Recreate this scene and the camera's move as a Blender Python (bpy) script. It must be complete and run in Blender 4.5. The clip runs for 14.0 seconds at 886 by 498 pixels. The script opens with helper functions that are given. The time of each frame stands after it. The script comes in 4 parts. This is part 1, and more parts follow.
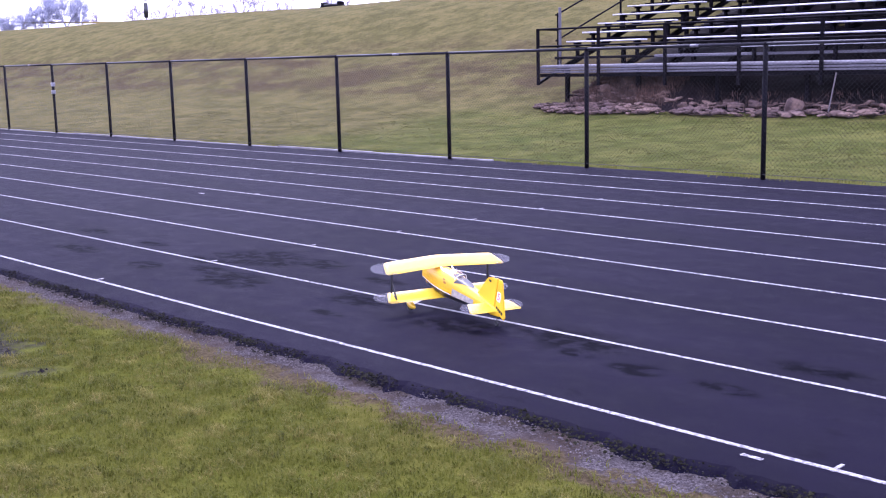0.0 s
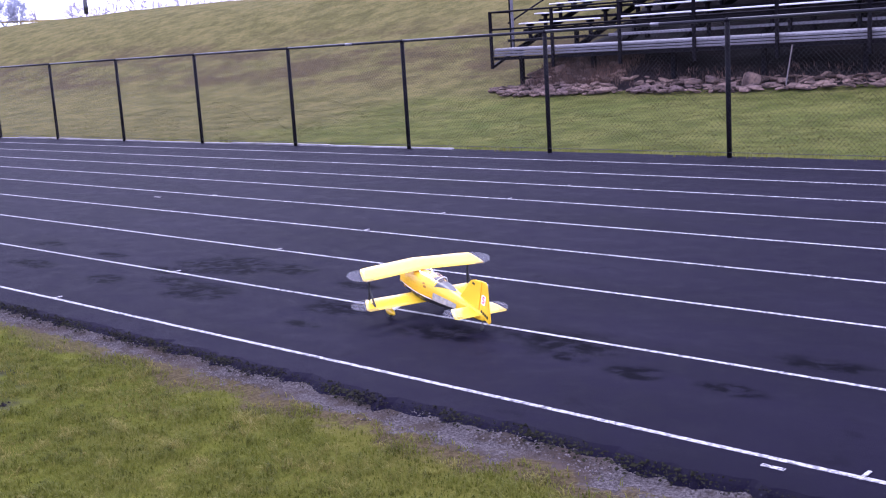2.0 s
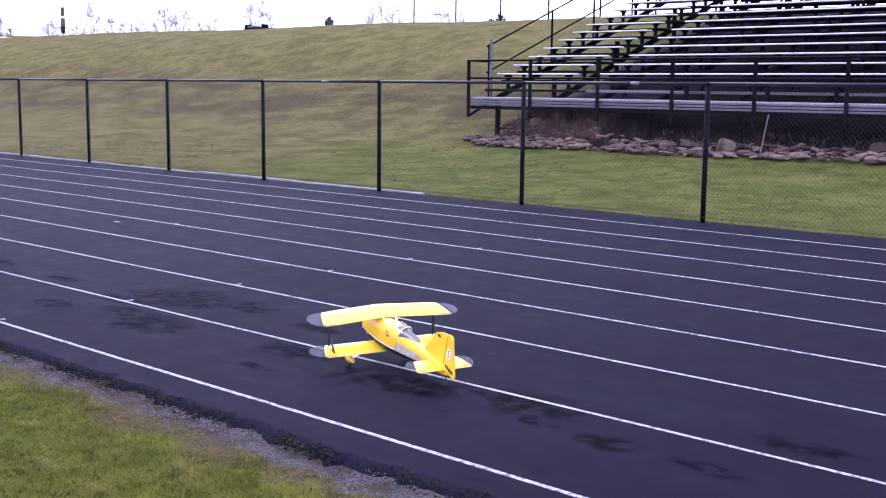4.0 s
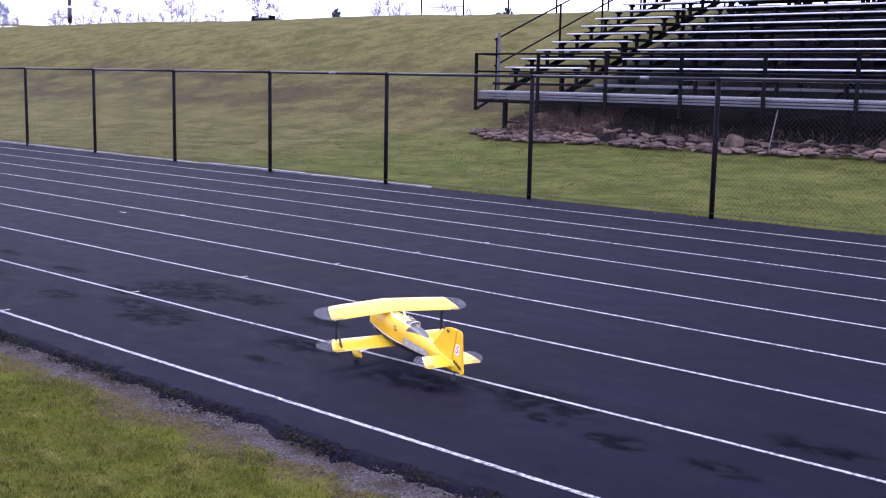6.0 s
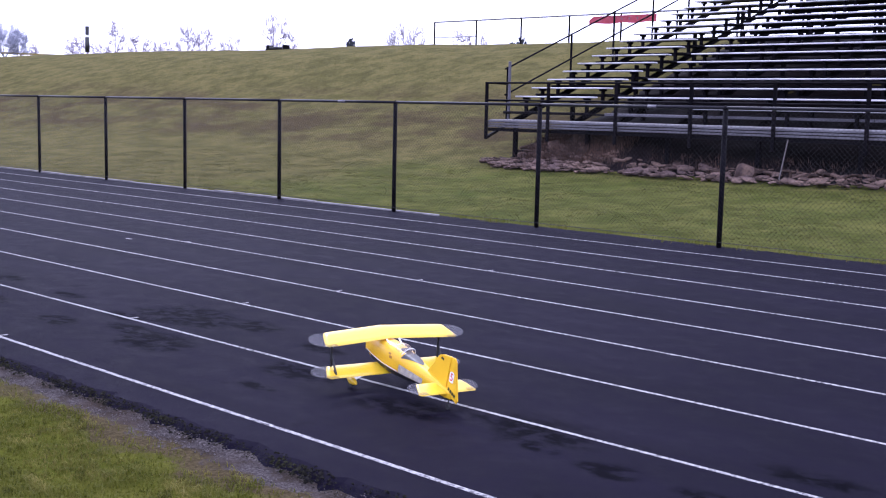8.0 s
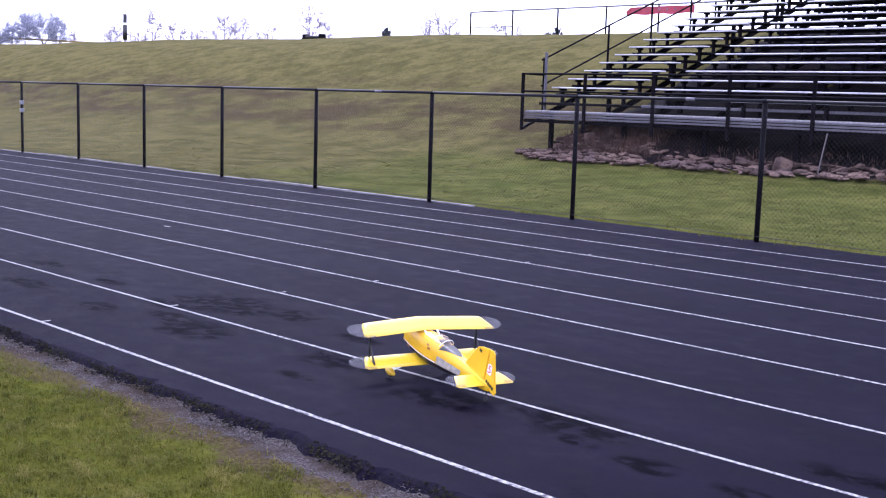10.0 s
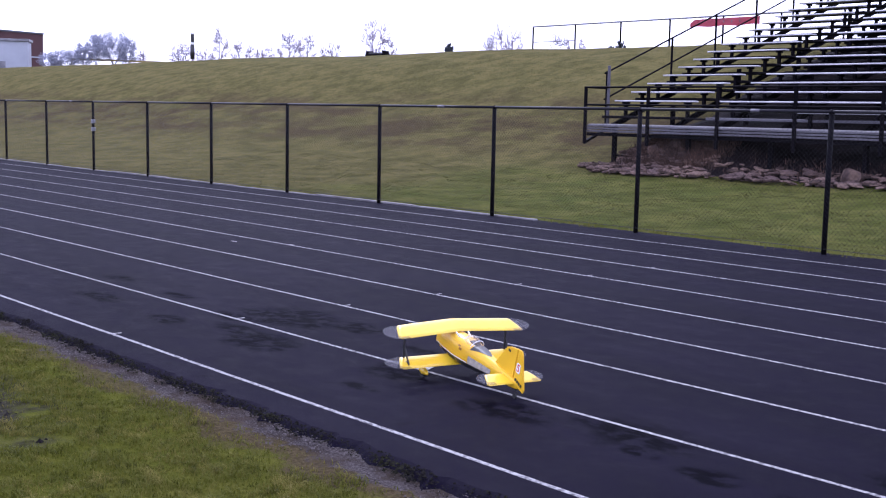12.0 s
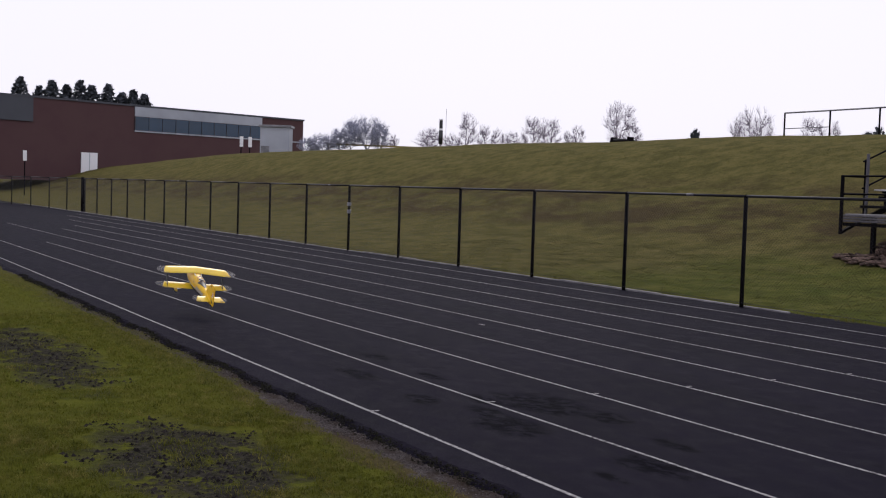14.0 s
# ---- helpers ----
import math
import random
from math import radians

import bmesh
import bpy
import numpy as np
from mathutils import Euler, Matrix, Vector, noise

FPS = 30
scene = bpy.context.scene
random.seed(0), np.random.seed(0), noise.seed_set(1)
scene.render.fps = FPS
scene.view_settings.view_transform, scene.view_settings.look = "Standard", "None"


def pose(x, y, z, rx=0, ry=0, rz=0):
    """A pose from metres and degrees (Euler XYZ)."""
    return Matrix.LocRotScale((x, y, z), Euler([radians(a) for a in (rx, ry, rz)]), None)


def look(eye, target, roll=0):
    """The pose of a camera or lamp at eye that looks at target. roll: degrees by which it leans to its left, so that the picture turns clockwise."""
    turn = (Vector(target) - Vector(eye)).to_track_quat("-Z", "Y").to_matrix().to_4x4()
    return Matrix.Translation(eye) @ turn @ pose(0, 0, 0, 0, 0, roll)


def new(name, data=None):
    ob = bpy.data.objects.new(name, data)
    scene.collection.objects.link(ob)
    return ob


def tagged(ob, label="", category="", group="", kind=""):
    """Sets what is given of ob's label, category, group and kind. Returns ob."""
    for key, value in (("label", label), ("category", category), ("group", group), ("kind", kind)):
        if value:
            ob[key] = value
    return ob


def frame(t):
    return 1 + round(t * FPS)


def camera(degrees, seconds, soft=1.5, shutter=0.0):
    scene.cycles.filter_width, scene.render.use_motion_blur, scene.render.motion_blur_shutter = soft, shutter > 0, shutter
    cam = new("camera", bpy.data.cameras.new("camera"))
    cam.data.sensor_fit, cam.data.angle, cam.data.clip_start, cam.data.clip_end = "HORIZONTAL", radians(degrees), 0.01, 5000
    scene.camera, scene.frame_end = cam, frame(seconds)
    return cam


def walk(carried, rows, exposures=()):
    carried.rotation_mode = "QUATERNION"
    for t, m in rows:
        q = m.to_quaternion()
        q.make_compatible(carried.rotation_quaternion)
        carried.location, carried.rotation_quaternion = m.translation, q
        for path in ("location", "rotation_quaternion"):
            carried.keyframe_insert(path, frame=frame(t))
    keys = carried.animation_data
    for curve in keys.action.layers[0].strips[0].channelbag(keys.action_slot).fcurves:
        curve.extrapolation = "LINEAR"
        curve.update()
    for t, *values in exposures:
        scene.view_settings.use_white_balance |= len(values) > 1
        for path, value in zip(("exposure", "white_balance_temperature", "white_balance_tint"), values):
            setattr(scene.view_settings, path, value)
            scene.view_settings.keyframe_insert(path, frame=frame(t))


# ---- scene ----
cam = camera(42.53, 14.0, 1.15)
PATH = [
    (0.0, pose(13.945, -4.149, 1.670, 80.564, 1.336, 46.139)),
    (0.5, pose(13.879, -4.208, 1.655, 79.855, 2.839, 46.723)),
    (1.0, pose(13.731, -4.262, 1.706, 79.494, 1.874, 43.909)),
    (1.5, pose(13.673, -4.160, 1.675, 81.841, 4.893, 44.354)),
    (2.0, pose(13.594, -4.012, 1.735, 79.653, 3.562, 43.443)),
    (2.5, pose(13.465, -4.022, 1.718, 81.750, -0.586, 38.643)),
    (3.0, pose(13.358, -3.946, 1.724, 80.973, -0.926, 40.659)),
    (5.5, pose(13.340, -3.757, 1.663, 83.204, -0.856, 42.858)),
    (6.0, pose(13.278, -3.769, 1.697, 81.568, -1.123, 42.538)),
    (6.5, pose(13.351, -3.692, 1.675, 83.040, -0.653, 48.281)),
    (7.0, pose(13.338, -3.584, 1.703, 82.428, 1.953, 45.465)),
    (7.5, pose(13.316, -3.650, 1.685, 81.964, -0.656, 43.226)),
    (8.0, pose(13.333, -3.664, 1.678, 83.020, -1.284, 43.301)),
    (10.5, pose(13.313, -3.706, 1.694, 82.614, -1.519, 45.582)),
    (11.0, pose(13.343, -3.695, 1.680, 83.818, -0.908, 46.737)),
    (11.5, pose(13.384, -3.708, 1.658, 84.201, -1.493, 46.964)),
    (12.0, pose(13.364, -3.737, 1.683, 83.146, -1.108, 48.155)),
    (12.5, pose(13.357, -3.738, 1.687, 83.074, -1.103, 49.258)),
    (13.0, pose(13.392, -3.781, 1.694, 84.851, -1.230, 50.943)),
    (13.5, pose(13.379, -3.814, 1.735, 85.127, -1.765, 53.382)),
    (14.0, pose(13.394, -3.900, 1.727, 87.049, -1.750, 60.196)),
]
walk(cam, PATH, [(0.0, 0.84, 5200, 38), (2.5, 0.70, 5160, 34), (5.5, 0.50, 5220, 28), (6.0, 0.44, 5240, 28), (6.5, 0.60, 5250, 27), (7.0, 0.26, 5260, 27), (7.5, 0.22, 5260, 27), (8.2, 0.28, 5260, 26), (10.5, 0.48, 5290, 26), (11.5, 0.10, 5240, 26), (12.5, 0.00, 5330, 25), (13.0, -0.16, 5520, 20), (13.5, -0.80, 5790, 17), (14.0, -1.03, 6300, 12)])

# ---- light ----
world = bpy.data.worlds.new("overcast_sky")
scene.world = world
world.use_nodes = True
wn, wl = world.node_tree.nodes, world.node_tree.links
wn.clear()
w_out = wn.new("ShaderNodeOutputWorld")
w_bg = wn.new("ShaderNodeBackground")
w_sky = wn.new("ShaderNodeTexSky")
w_sky.sky_type = 'NISHITA'
w_sky.sun_disc = False
w_sky.sun_elevation = radians(44)
w_sky.sun_rotation = radians(-56)
w_sky.dust_density = 4.0
w_mix = wn.new("ShaderNodeMix")
w_mix.data_type = 'RGBA'
w_mix.inputs[0].default_value = 0.88
w_mix.inputs[7].default_value = (19.4, 18.8, 20.6, 1)      # even cloud cover
w_bg.inputs[1].default_value = 0.11
wl.new(w_sky.outputs[0], w_mix.inputs[6])
wl.new(w_mix.outputs[2], w_bg.inputs[0])
wl.new(w_bg.outputs[0], w_out.inputs[0])

sun_data = bpy.data.lights.new("hazy_sun", 'SUN')
sun_data.energy = 1.9
sun_data.angle = radians(14)
sun_data.color = (1.0, 0.95, 0.86)
sun = new("hazy_sun", sun_data)
sun.matrix_world = look((-25, 17, 29), (0, 0, 0))

# ---- materials ----


def mat(name, colour, rough=0.7, metal=0.0, var=0.25, scale=8.0, bump=0.0, bump_scale=60.0, second=None,
        second_scale=1.5, island=0.0, objrand=0.0, spec=0.5):
    """A procedural surface: base colour with grain and broad patches, and fine relief."""
    m = bpy.data.materials.new(name)
    m.use_nodes = True
    n, l = m.node_tree.nodes, m.node_tree.links
    b = n["Principled BSDF"]
    b.inputs["Roughness"].default_value = rough
    b.inputs["Metallic"].default_value = metal
    b.inputs["Specular IOR Level"].default_value = spec
    co = n.new("ShaderNodeTexCoord")
    fine = n.new("ShaderNodeTexNoise")
    fine.inputs["Scale"].default_value = scale
    fine.inputs["Detail"].default_value = 5
    l.new(co.outputs["Object"], fine.inputs["Vector"])
    ramp = n.new("ShaderNodeMapRange")
    ramp.inputs[1].default_value, ramp.inputs[2].default_value = 0.25, 0.75
    ramp.inputs[3].default_value, ramp.inputs[4].default_value = 1 - var, 1 + var
    l.new(fine.outputs[0], ramp.inputs[0])
    base = n.new("ShaderNodeMix")
    base.data_type = 'RGBA'
    base.inputs[6].default_value = (*colour, 1)
    base.inputs[7].default_value = (*(second or colour), 1)
    wide = n.new("ShaderNodeTexNoise")
    wide.inputs["Scale"].default_value = second_scale
    wide.inputs["Detail"].default_value = 4
    l.new(co.outputs["Object"], wide.inputs["Vector"])
    wr = n.new("ShaderNodeMapRange")
    wr.inputs[1].default_value, wr.inputs[2].default_value = 0.4, 0.62
    l.new(wide.outputs[0], wr.inputs[0])
    l.new(wr.outputs[0], base.inputs[0])
    value = ramp.outputs[0]
    for amount, node, socket in ((island, "ShaderNodeNewGeometry", "Random Per Island"), (objrand, "ShaderNodeObjectInfo", "Random")):
        if amount:
            r = n.new(node)
            rr = n.new("ShaderNodeMapRange")
            rr.inputs[3].default_value, rr.inputs[4].default_value = 1 - amount, 1 + amount
            l.new(r.outputs[socket], rr.inputs[0])
            mm = n.new("ShaderNodeMath")
            mm.operation = 'MULTIPLY'
            l.new(value, mm.inputs[0])
            l.new(rr.outputs[0], mm.inputs[1])
            value = mm.outputs[0]
    mul = n.new("ShaderNodeVectorMath")
    mul.operation = 'SCALE'
    l.new(base.outputs[2], mul.inputs[0])
    l.new(value, mul.inputs["Scale"])
    l.new(mul.outputs[0], b.inputs["Base Color"])
    if bump:
        bn = n.new("ShaderNodeTexNoise")
        bn.inputs["Scale"].default_value = bump_scale
        bn.inputs["Detail"].default_value = 3
        l.new(co.outputs["Object"], bn.inputs["Vector"])
        bp = n.new("ShaderNodeBump")
        bp.inputs["Strength"].default_value = bump
        bp.inputs["Distance"].default_value = 0.02
        l.new(bn.outputs[0], bp.inputs["Height"])
        l.new(bp.outputs[0], b.inputs["Normal"])
    return m


class Nodes:
    """Small arithmetic on shader sockets."""

    def __init__(self, m):
        self.n, self.l = m.node_tree.nodes, m.node_tree.links

    def math(self, op, a, b=0.0, c=0.0):
        k = self.n.new("ShaderNodeMath")
        k.operation = op
        for i, v in enumerate((a, b, c)):
            if isinstance(v, (int, float)):
                k.inputs[i].default_value = v
            else:
                self.l.new(v, k.inputs[i])
        return k.outputs[0]

    def ramp(self, v, a, b, lo=0.0, hi=1.0):
        k = self.n.new("ShaderNodeMapRange")
        k.interpolation_type = 'SMOOTHSTEP'
        for i, x in enumerate((a, b, lo, hi)):
            k.inputs[i + 1].default_value = x
        self.l.new(v, k.inputs[0])
        return k.outputs[0]

    def noise(self, vec, scale, detail=4, rough=0.55):
        k = self.n.new("ShaderNodeTexNoise")
        k.inputs["Scale"].default_value, k.inputs["Detail"].default_value, k.inputs["Roughness"].default_value = scale, detail, rough
        self.l.new(vec, k.inputs["Vector"])
        return k.outputs[0]

    def mix(self, f, a, b):
        k = self.n.new("ShaderNodeMix")
        k.data_type = 'RGBA'
        if isinstance(f, (int, float)):
            k.inputs[0].default_value = f
        else:
            self.l.new(f, k.inputs[0])
        for i, v in ((6, a), (7, b)):
            if isinstance(v, tuple):
                k.inputs[i].default_value = (*v, 1)
            else:
                self.l.new(v, k.inputs[i])
        return k.outputs[2]

    def stretch(self, vec, sx, sy, sz):
        k = self.n.new("ShaderNodeMapping")
        k.inputs["Scale"].default_value = (sx, sy, sz)
        self.l.new(vec, k.inputs["Vector"])
        return k.outputs[0]

    def spot(self, xy, cx, cy, rx, ry, wob):
        """1 inside an uneven blot round (cx, cy), 0 outside."""
        dx = self.math('DIVIDE', self.math('SUBTRACT', xy[0], cx), rx)
        dy = self.math('DIVIDE', self.math('SUBTRACT', xy[1], cy), ry)
        d = self.math('ADD', self.math('MULTIPLY', dx, dx), self.math('MULTIPLY', dy, dy))
        d = self.math('ADD', d, self.math('MULTIPLY', self.math('SUBTRACT', wob, 0.5), 3.0))
        return self.ramp(d, 1.5, 0.3)


def blank(name, rough=0.8):
    m = bpy.data.materials.new(name)
    m.use_nodes = True
    k = Nodes(m)
    b = m.node_tree.nodes["Principled BSDF"]
    b.inputs["Roughness"].default_value = rough
    co = k.n.new("ShaderNodeTexCoord").outputs["Object"]
    sep = k.n.new("ShaderNodeSeparateXYZ")
    k.l.new(co, sep.inputs[0])
    return m, k, b, co, sep.outputs


def relief(k, b, height, strength, distance):
    bp = k.n.new("ShaderNodeBump")
    bp.inputs["Strength"].default_value, bp.inputs["Distance"].default_value = strength, distance
    k.l.new(height, bp.inputs["Height"])
    k.l.new(bp.outputs[0], b.inputs["Normal"])


DIRT = [(6.45, -1.68, 1.35, 0.62), (1.5, -1.70, 2.3, 0.50), (-9.0, -2.2, 3.0, 0.8)]
STAINS = [(2.98, 1.32, 0.26, 0.10), (3.94, 0.68, 0.34, 0.11), (4.28, 1.29, 0.20, 0.10), (5.27, 0.62, 0.22, 0.12), (5.74, 1.47, 0.50, 0.30),
          (5.45, 1.10, 0.25, 0.10), (6.43, 0.74, 0.32, 0.22), (5.95, 0.85, 0.3, 0.10), (6.41, 1.62, 0.26, 0.14), (7.85, 0.92, 0.30, 0.18), (7.94, 0.47, 0.16, 0.05),
          (8.9, 0.78, 0.30, 0.16), (9.68, 0.96, 0.35, 0.22), (9.9, 0.74, 0.12, 0.06), (10.36, 0.69, 0.16, 0.10), (10.93, 0.69, 0.18, 0.08), (11.08, 1.30, 0.22, 0.10), (7.4, 1.45, 0.2, 0.08)]



def turf_material():
    m, k, b, co, xyz = blank("turf", 0.95)
    b.inputs["Specular IOR Level"].default_value = 0.02
    streak = k.noise(k.stretch(co, 0.25, 0.8, 0.8), 1.1, 5, 0.6)
    clump = k.noise(co, 9.0, 5, 0.65)
    fine = k.noise(co, 45.0, 4, 0.7)
    grass = k.mix(k.ramp(clump, 0.32, 0.68), (0.054, 0.062, 0.006), (0.084, 0.088, 0.011))
    grass = k.mix(k.ramp(streak, 0.46, 0.76), grass, (0.084, 0.077, 0.015))
    grass = k.mix(k.math('MULTIPLY', k.ramp(fine, 0.5, 0.75), 0.45), grass, (0.094, 0.090, 0.020))
    far = k.ramp(xyz[1], 9.0, 9.6)
    tuft = k.noise(co, 5.5, 6, 0.7)
    mott = k.noise(k.stretch(co, 0.85, 1.0, 1.0), 1.3, 9, 0.72)
    dull = k.mix(k.ramp(mott, 0.34, 0.66), (0.060, 0.055, 0.018), (0.118, 0.100, 0.036))
    fresh = k.mix(k.ramp(mott, 0.34, 0.66), (0.040, 0.050, 0.009), (0.096, 0.098, 0.024))
    fresh = k.mix(k.math('MULTIPLY', k.ramp(k.noise(co, 0.55, 5, 0.6), 0.52, 0.68), 0.45), fresh, (0.046, 0.066, 0.012))
    east = k.ramp(k.math('ADD', xyz[0], k.math('MULTIPLY', k.math('SUBTRACT', streak, 0.5), 14.0)), -9.0, -2.5)
    low = k.ramp(k.math('ADD', xyz[1], k.math('MULTIPLY', k.math('SUBTRACT', mott, 0.5), 4.0)), 18.0, 15.0)
    dull = k.mix(k.math('MULTIPLY', low, east), dull, fresh)
    dull = k.mix(k.math('MULTIPLY', k.ramp(tuft, 0.50, 0.66), 0.5), dull, (0.034, 0.032, 0.012))
    grass = k.mix(k.math('MULTIPLY', far, 0.9), grass, dull)
    # worn, brownish band across the lower bank
    band = k.math('MULTIPLY', k.ramp(xyz[1], 16.6, 18.4), k.ramp(xyz[1], 23.5, 20.5))
    band = k.math('MULTIPLY', band, k.ramp(k.noise(k.stretch(co, 0.35, 0.8, 0.8), 0.8, 6, 0.68), 0.40, 0.60))
    grass = k.mix(k.math('MULTIPLY', band, 0.85), grass, k.mix(k.ramp(tuft, 0.35, 0.65), (0.062, 0.045, 0.022), (0.034, 0.024, 0.014)))
    # trampled earth
    wob = k.noise(co, 2.6, 6, 0.7)
    earth = k.mix(k.ramp(k.noise(co, 22.0, 5, 0.7), 0.35, 0.7), (0.009, 0.008, 0.008), (0.040, 0.035, 0.034))
    mask = 0.0
    for cx, cy, rx, ry in DIRT:
        s = k.spot(xyz, cx, cy, rx, ry, wob)
        mask = s if mask == 0.0 else k.math('MAXIMUM', mask, s)
    mask = k.math('MULTIPLY', mask, k.ramp(k.noise(co, 4.2, 7, 0.72), 0.37, 0.51))
    col = k.mix(k.math('MULTIPLY', mask, 0.92), grass, earth)
    # dead brown fringe between turf and gravel
    fringe = k.math('ADD', xyz[1], k.math('MULTIPLY', k.math('SUBTRACT', wob, 0.5), 0.9))
    fringe = k.math('MULTIPLY', k.math('MULTIPLY', k.ramp(fringe, -0.78, -0.64), k.ramp(xyz[1], 4.0, 3.0)), k.ramp(xyz[0], 3.0, 8.5, 0.35, 0.9))
    col = k.mix(fringe, col, k.mix(k.ramp(fine, 0.35, 0.65), (0.030, 0.021, 0.013), (0.074, 0.055, 0.031)))
    # gravel margin beside the track
    gravel = k.mix(k.ramp(k.noise(co, 70.0, 4, 0.8), 0.35, 0.68), (0.024, 0.020, 0.020), (0.112, 0.098, 0.098))
    gravel = k.mix(k.ramp(k.noise(co, 1.7, 4), 0.48, 0.66), gravel, (0.050, 0.038, 0.032))
    edge = k.math('ADD', xyz[1], k.math('MULTIPLY', k.math('SUBTRACT', k.noise(co, 2.6, 9, 0.75), 0.5), 0.80))
    edge = k.math('ADD', edge, k.ramp(xyz[0], 5.5, 2.0, 0.0, -0.20))
    strip = k.math('MULTIPLY', k.ramp(edge, -0.55, -0.49), k.ramp(xyz[1], 4.0, 3.0))
    gravel = k.mix(k.math('MULTIPLY', k.ramp(k.noise(co, 7.0, 6, 0.72), 0.47, 0.60), 0.8), gravel, (0.034, 0.026, 0.020))
    col = k.mix(strip, col, gravel)
    k.l.new(col, b.inputs["Base Color"])
    relief(k, b, k.math('ADD', fine, k.math('MULTIPLY', clump, 1.5)), 0.7, 0.03)
    return m


def track_material():
    m, k, b, co, xyz = blank("track_rubber", 0.62)
    grain = k.noise(co, 160.0, 3, 0.7)
    blotch = k.noise(k.stretch(co, 0.35, 1.0, 1.0), 1.2, 6, 0.6)
    cloud = k.noise(k.stretch(co, 0.8, 1.0, 1.0), 5.0, 7, 0.7)
    col = k.mix(k.ramp(blotch, 0.3, 0.72), (0.0036, 0.0029, 0.0074), (0.0064, 0.0051, 0.0120))
    col = k.mix(k.math('MULTIPLY', k.ramp(cloud, 0.42, 0.7), 0.5), col, (0.0084, 0.0069, 0.0150))
    col = k.mix(k.math('MULTIPLY', k.ramp(grain, 0.5, 0.8), 0.5), col, (0.019, 0.0165, 0.030))
    fleck = k.ramp(k.noise(co, 26.0, 5, 0.6), 0.70, 0.76)
    col = k.mix(k.math('MULTIPLY', fleck, 0.6), col, (0.034, 0.031, 0.043))
    wob = k.noise(k.stretch(co, 1.0, 1.3, 1.0), 3.2, 6, 0.62)
    mask = 0.0
    for cx, cy, rx, ry in STAINS:
        s = k.spot(xyz, cx, cy, rx * 1.12, ry * 1.12, wob)
        mask = s if mask == 0.0 else k.math('MAXIMUM', mask, s)
    broken = k.ramp(k.noise(k.stretch(co, 1.0, 1.3, 1.0), 7.0, 7, 0.7), 0.42, 0.53)
    mask = k.math('MULTIPLY', mask, broken)
    smear = k.ramp(k.noise(k.stretch(co, 0.9, 1.2, 1.0), 3.4, 8, 0.68), 0.60, 0.67)
    mask = k.math('MAXIMUM', k.math('MULTIPLY', mask, 0.74), k.math('MULTIPLY', smear, 0.28))
    col = k.mix(mask, col, (0.0008, 0.0008, 0.0016))
    k.l.new(col, b.inputs["Base Color"])
    k.l.new(k.math('MULTIPLY', k.math('SUBTRACT', 1.0, k.math('MULTIPLY', mask, 0.8)), 0.015), b.inputs["Specular IOR Level"])
    k.l.new(k.ramp(cloud, 0.3, 0.7, 0.62, 0.74), b.inputs["Roughness"])
    relief(k, b, k.math('ADD', grain, k.math('MULTIPLY', cloud, 0.6)), 0.4, 0.006)
    return m


def line_material():
    m, k, b, co, xyz = blank("line_paint", 0.85)
    b.inputs["Specular IOR Level"].default_value = 0.05
    worn = k.ramp(k.noise(co, 34.0, 7, 0.8), 0.45, 0.57)
    wide = k.ramp(k.noise(k.stretch(co, 1.0, 4.0, 1.0), 1.3, 4), 0.3, 0.72, 0.45, 1.0)
    col = k.mix(k.math('MULTIPLY', worn, wide), (0.34, 0.33, 0.328), (0.032, 0.029, 0.036))
    k.l.new(col, b.inputs["Base Color"])
    return m


def blade_material(name, a, c, d):
    m, k, b, co, xyz = blank(name, 0.6)
    b.inputs["Specular IOR Level"].default_value = 0.05
    rnd = k.n.new("ShaderNodeNewGeometry").outputs["Random Per Island"]
    col = k.mix(k.ramp(rnd, 0.0, 0.6), a, c)
    col = k.mix(k.math('MULTIPLY', k.ramp(k.noise(co, 1.5, 6, 0.65), 0.47, 0.68), k.ramp(rnd, 0.2, 0.8)), col, d)
    # dark green and straw-coloured clumps a hand wide
    col = k.mix(k.math('MULTIPLY', k.ramp(k.noise(k.stretch(co, 1.0, 1.2, 1.0), 8.0, 6, 0.72), 0.52, 0.62), 0.75), col, tuple(v * 0.5 for v in a))
    col = k.mix(k.math('MULTIPLY', k.ramp(k.noise(k.stretch(co, 1.0, 1.4, 1.0), 4.6, 6, 0.7), 0.52, 0.64), 0.75), col, tuple(v * 1.45 for v in d))
    k.l.new(col, b.inputs["Base Color"])
    thin = k.n.new("ShaderNodeBsdfTranslucent")
    k.l.new(col, thin.inputs["Color"])
    both = k.n.new("ShaderNodeMixShader")
    both.inputs[0].default_value = 0.45
    k.l.new(b.outputs[0], both.inputs[1])
    k.l.new(thin.outputs[0], both.inputs[2])
    k.l.new(both.outputs[0], k.n["Material Output"].inputs[0])
    return m


def clear_film(name, tint, alpha):
    m = bpy.data.materials.new(name)
    m.use_nodes = True
    b = m.node_tree.nodes["Principled BSDF"]
    b.inputs["Base Color"].default_value = (*tint, 1)
    b.inputs["Roughness"].default_value = 0.18
    b.inputs["Alpha"].default_value = alpha
    b.inputs["Specular IOR Level"].default_value = 0.12
    return m


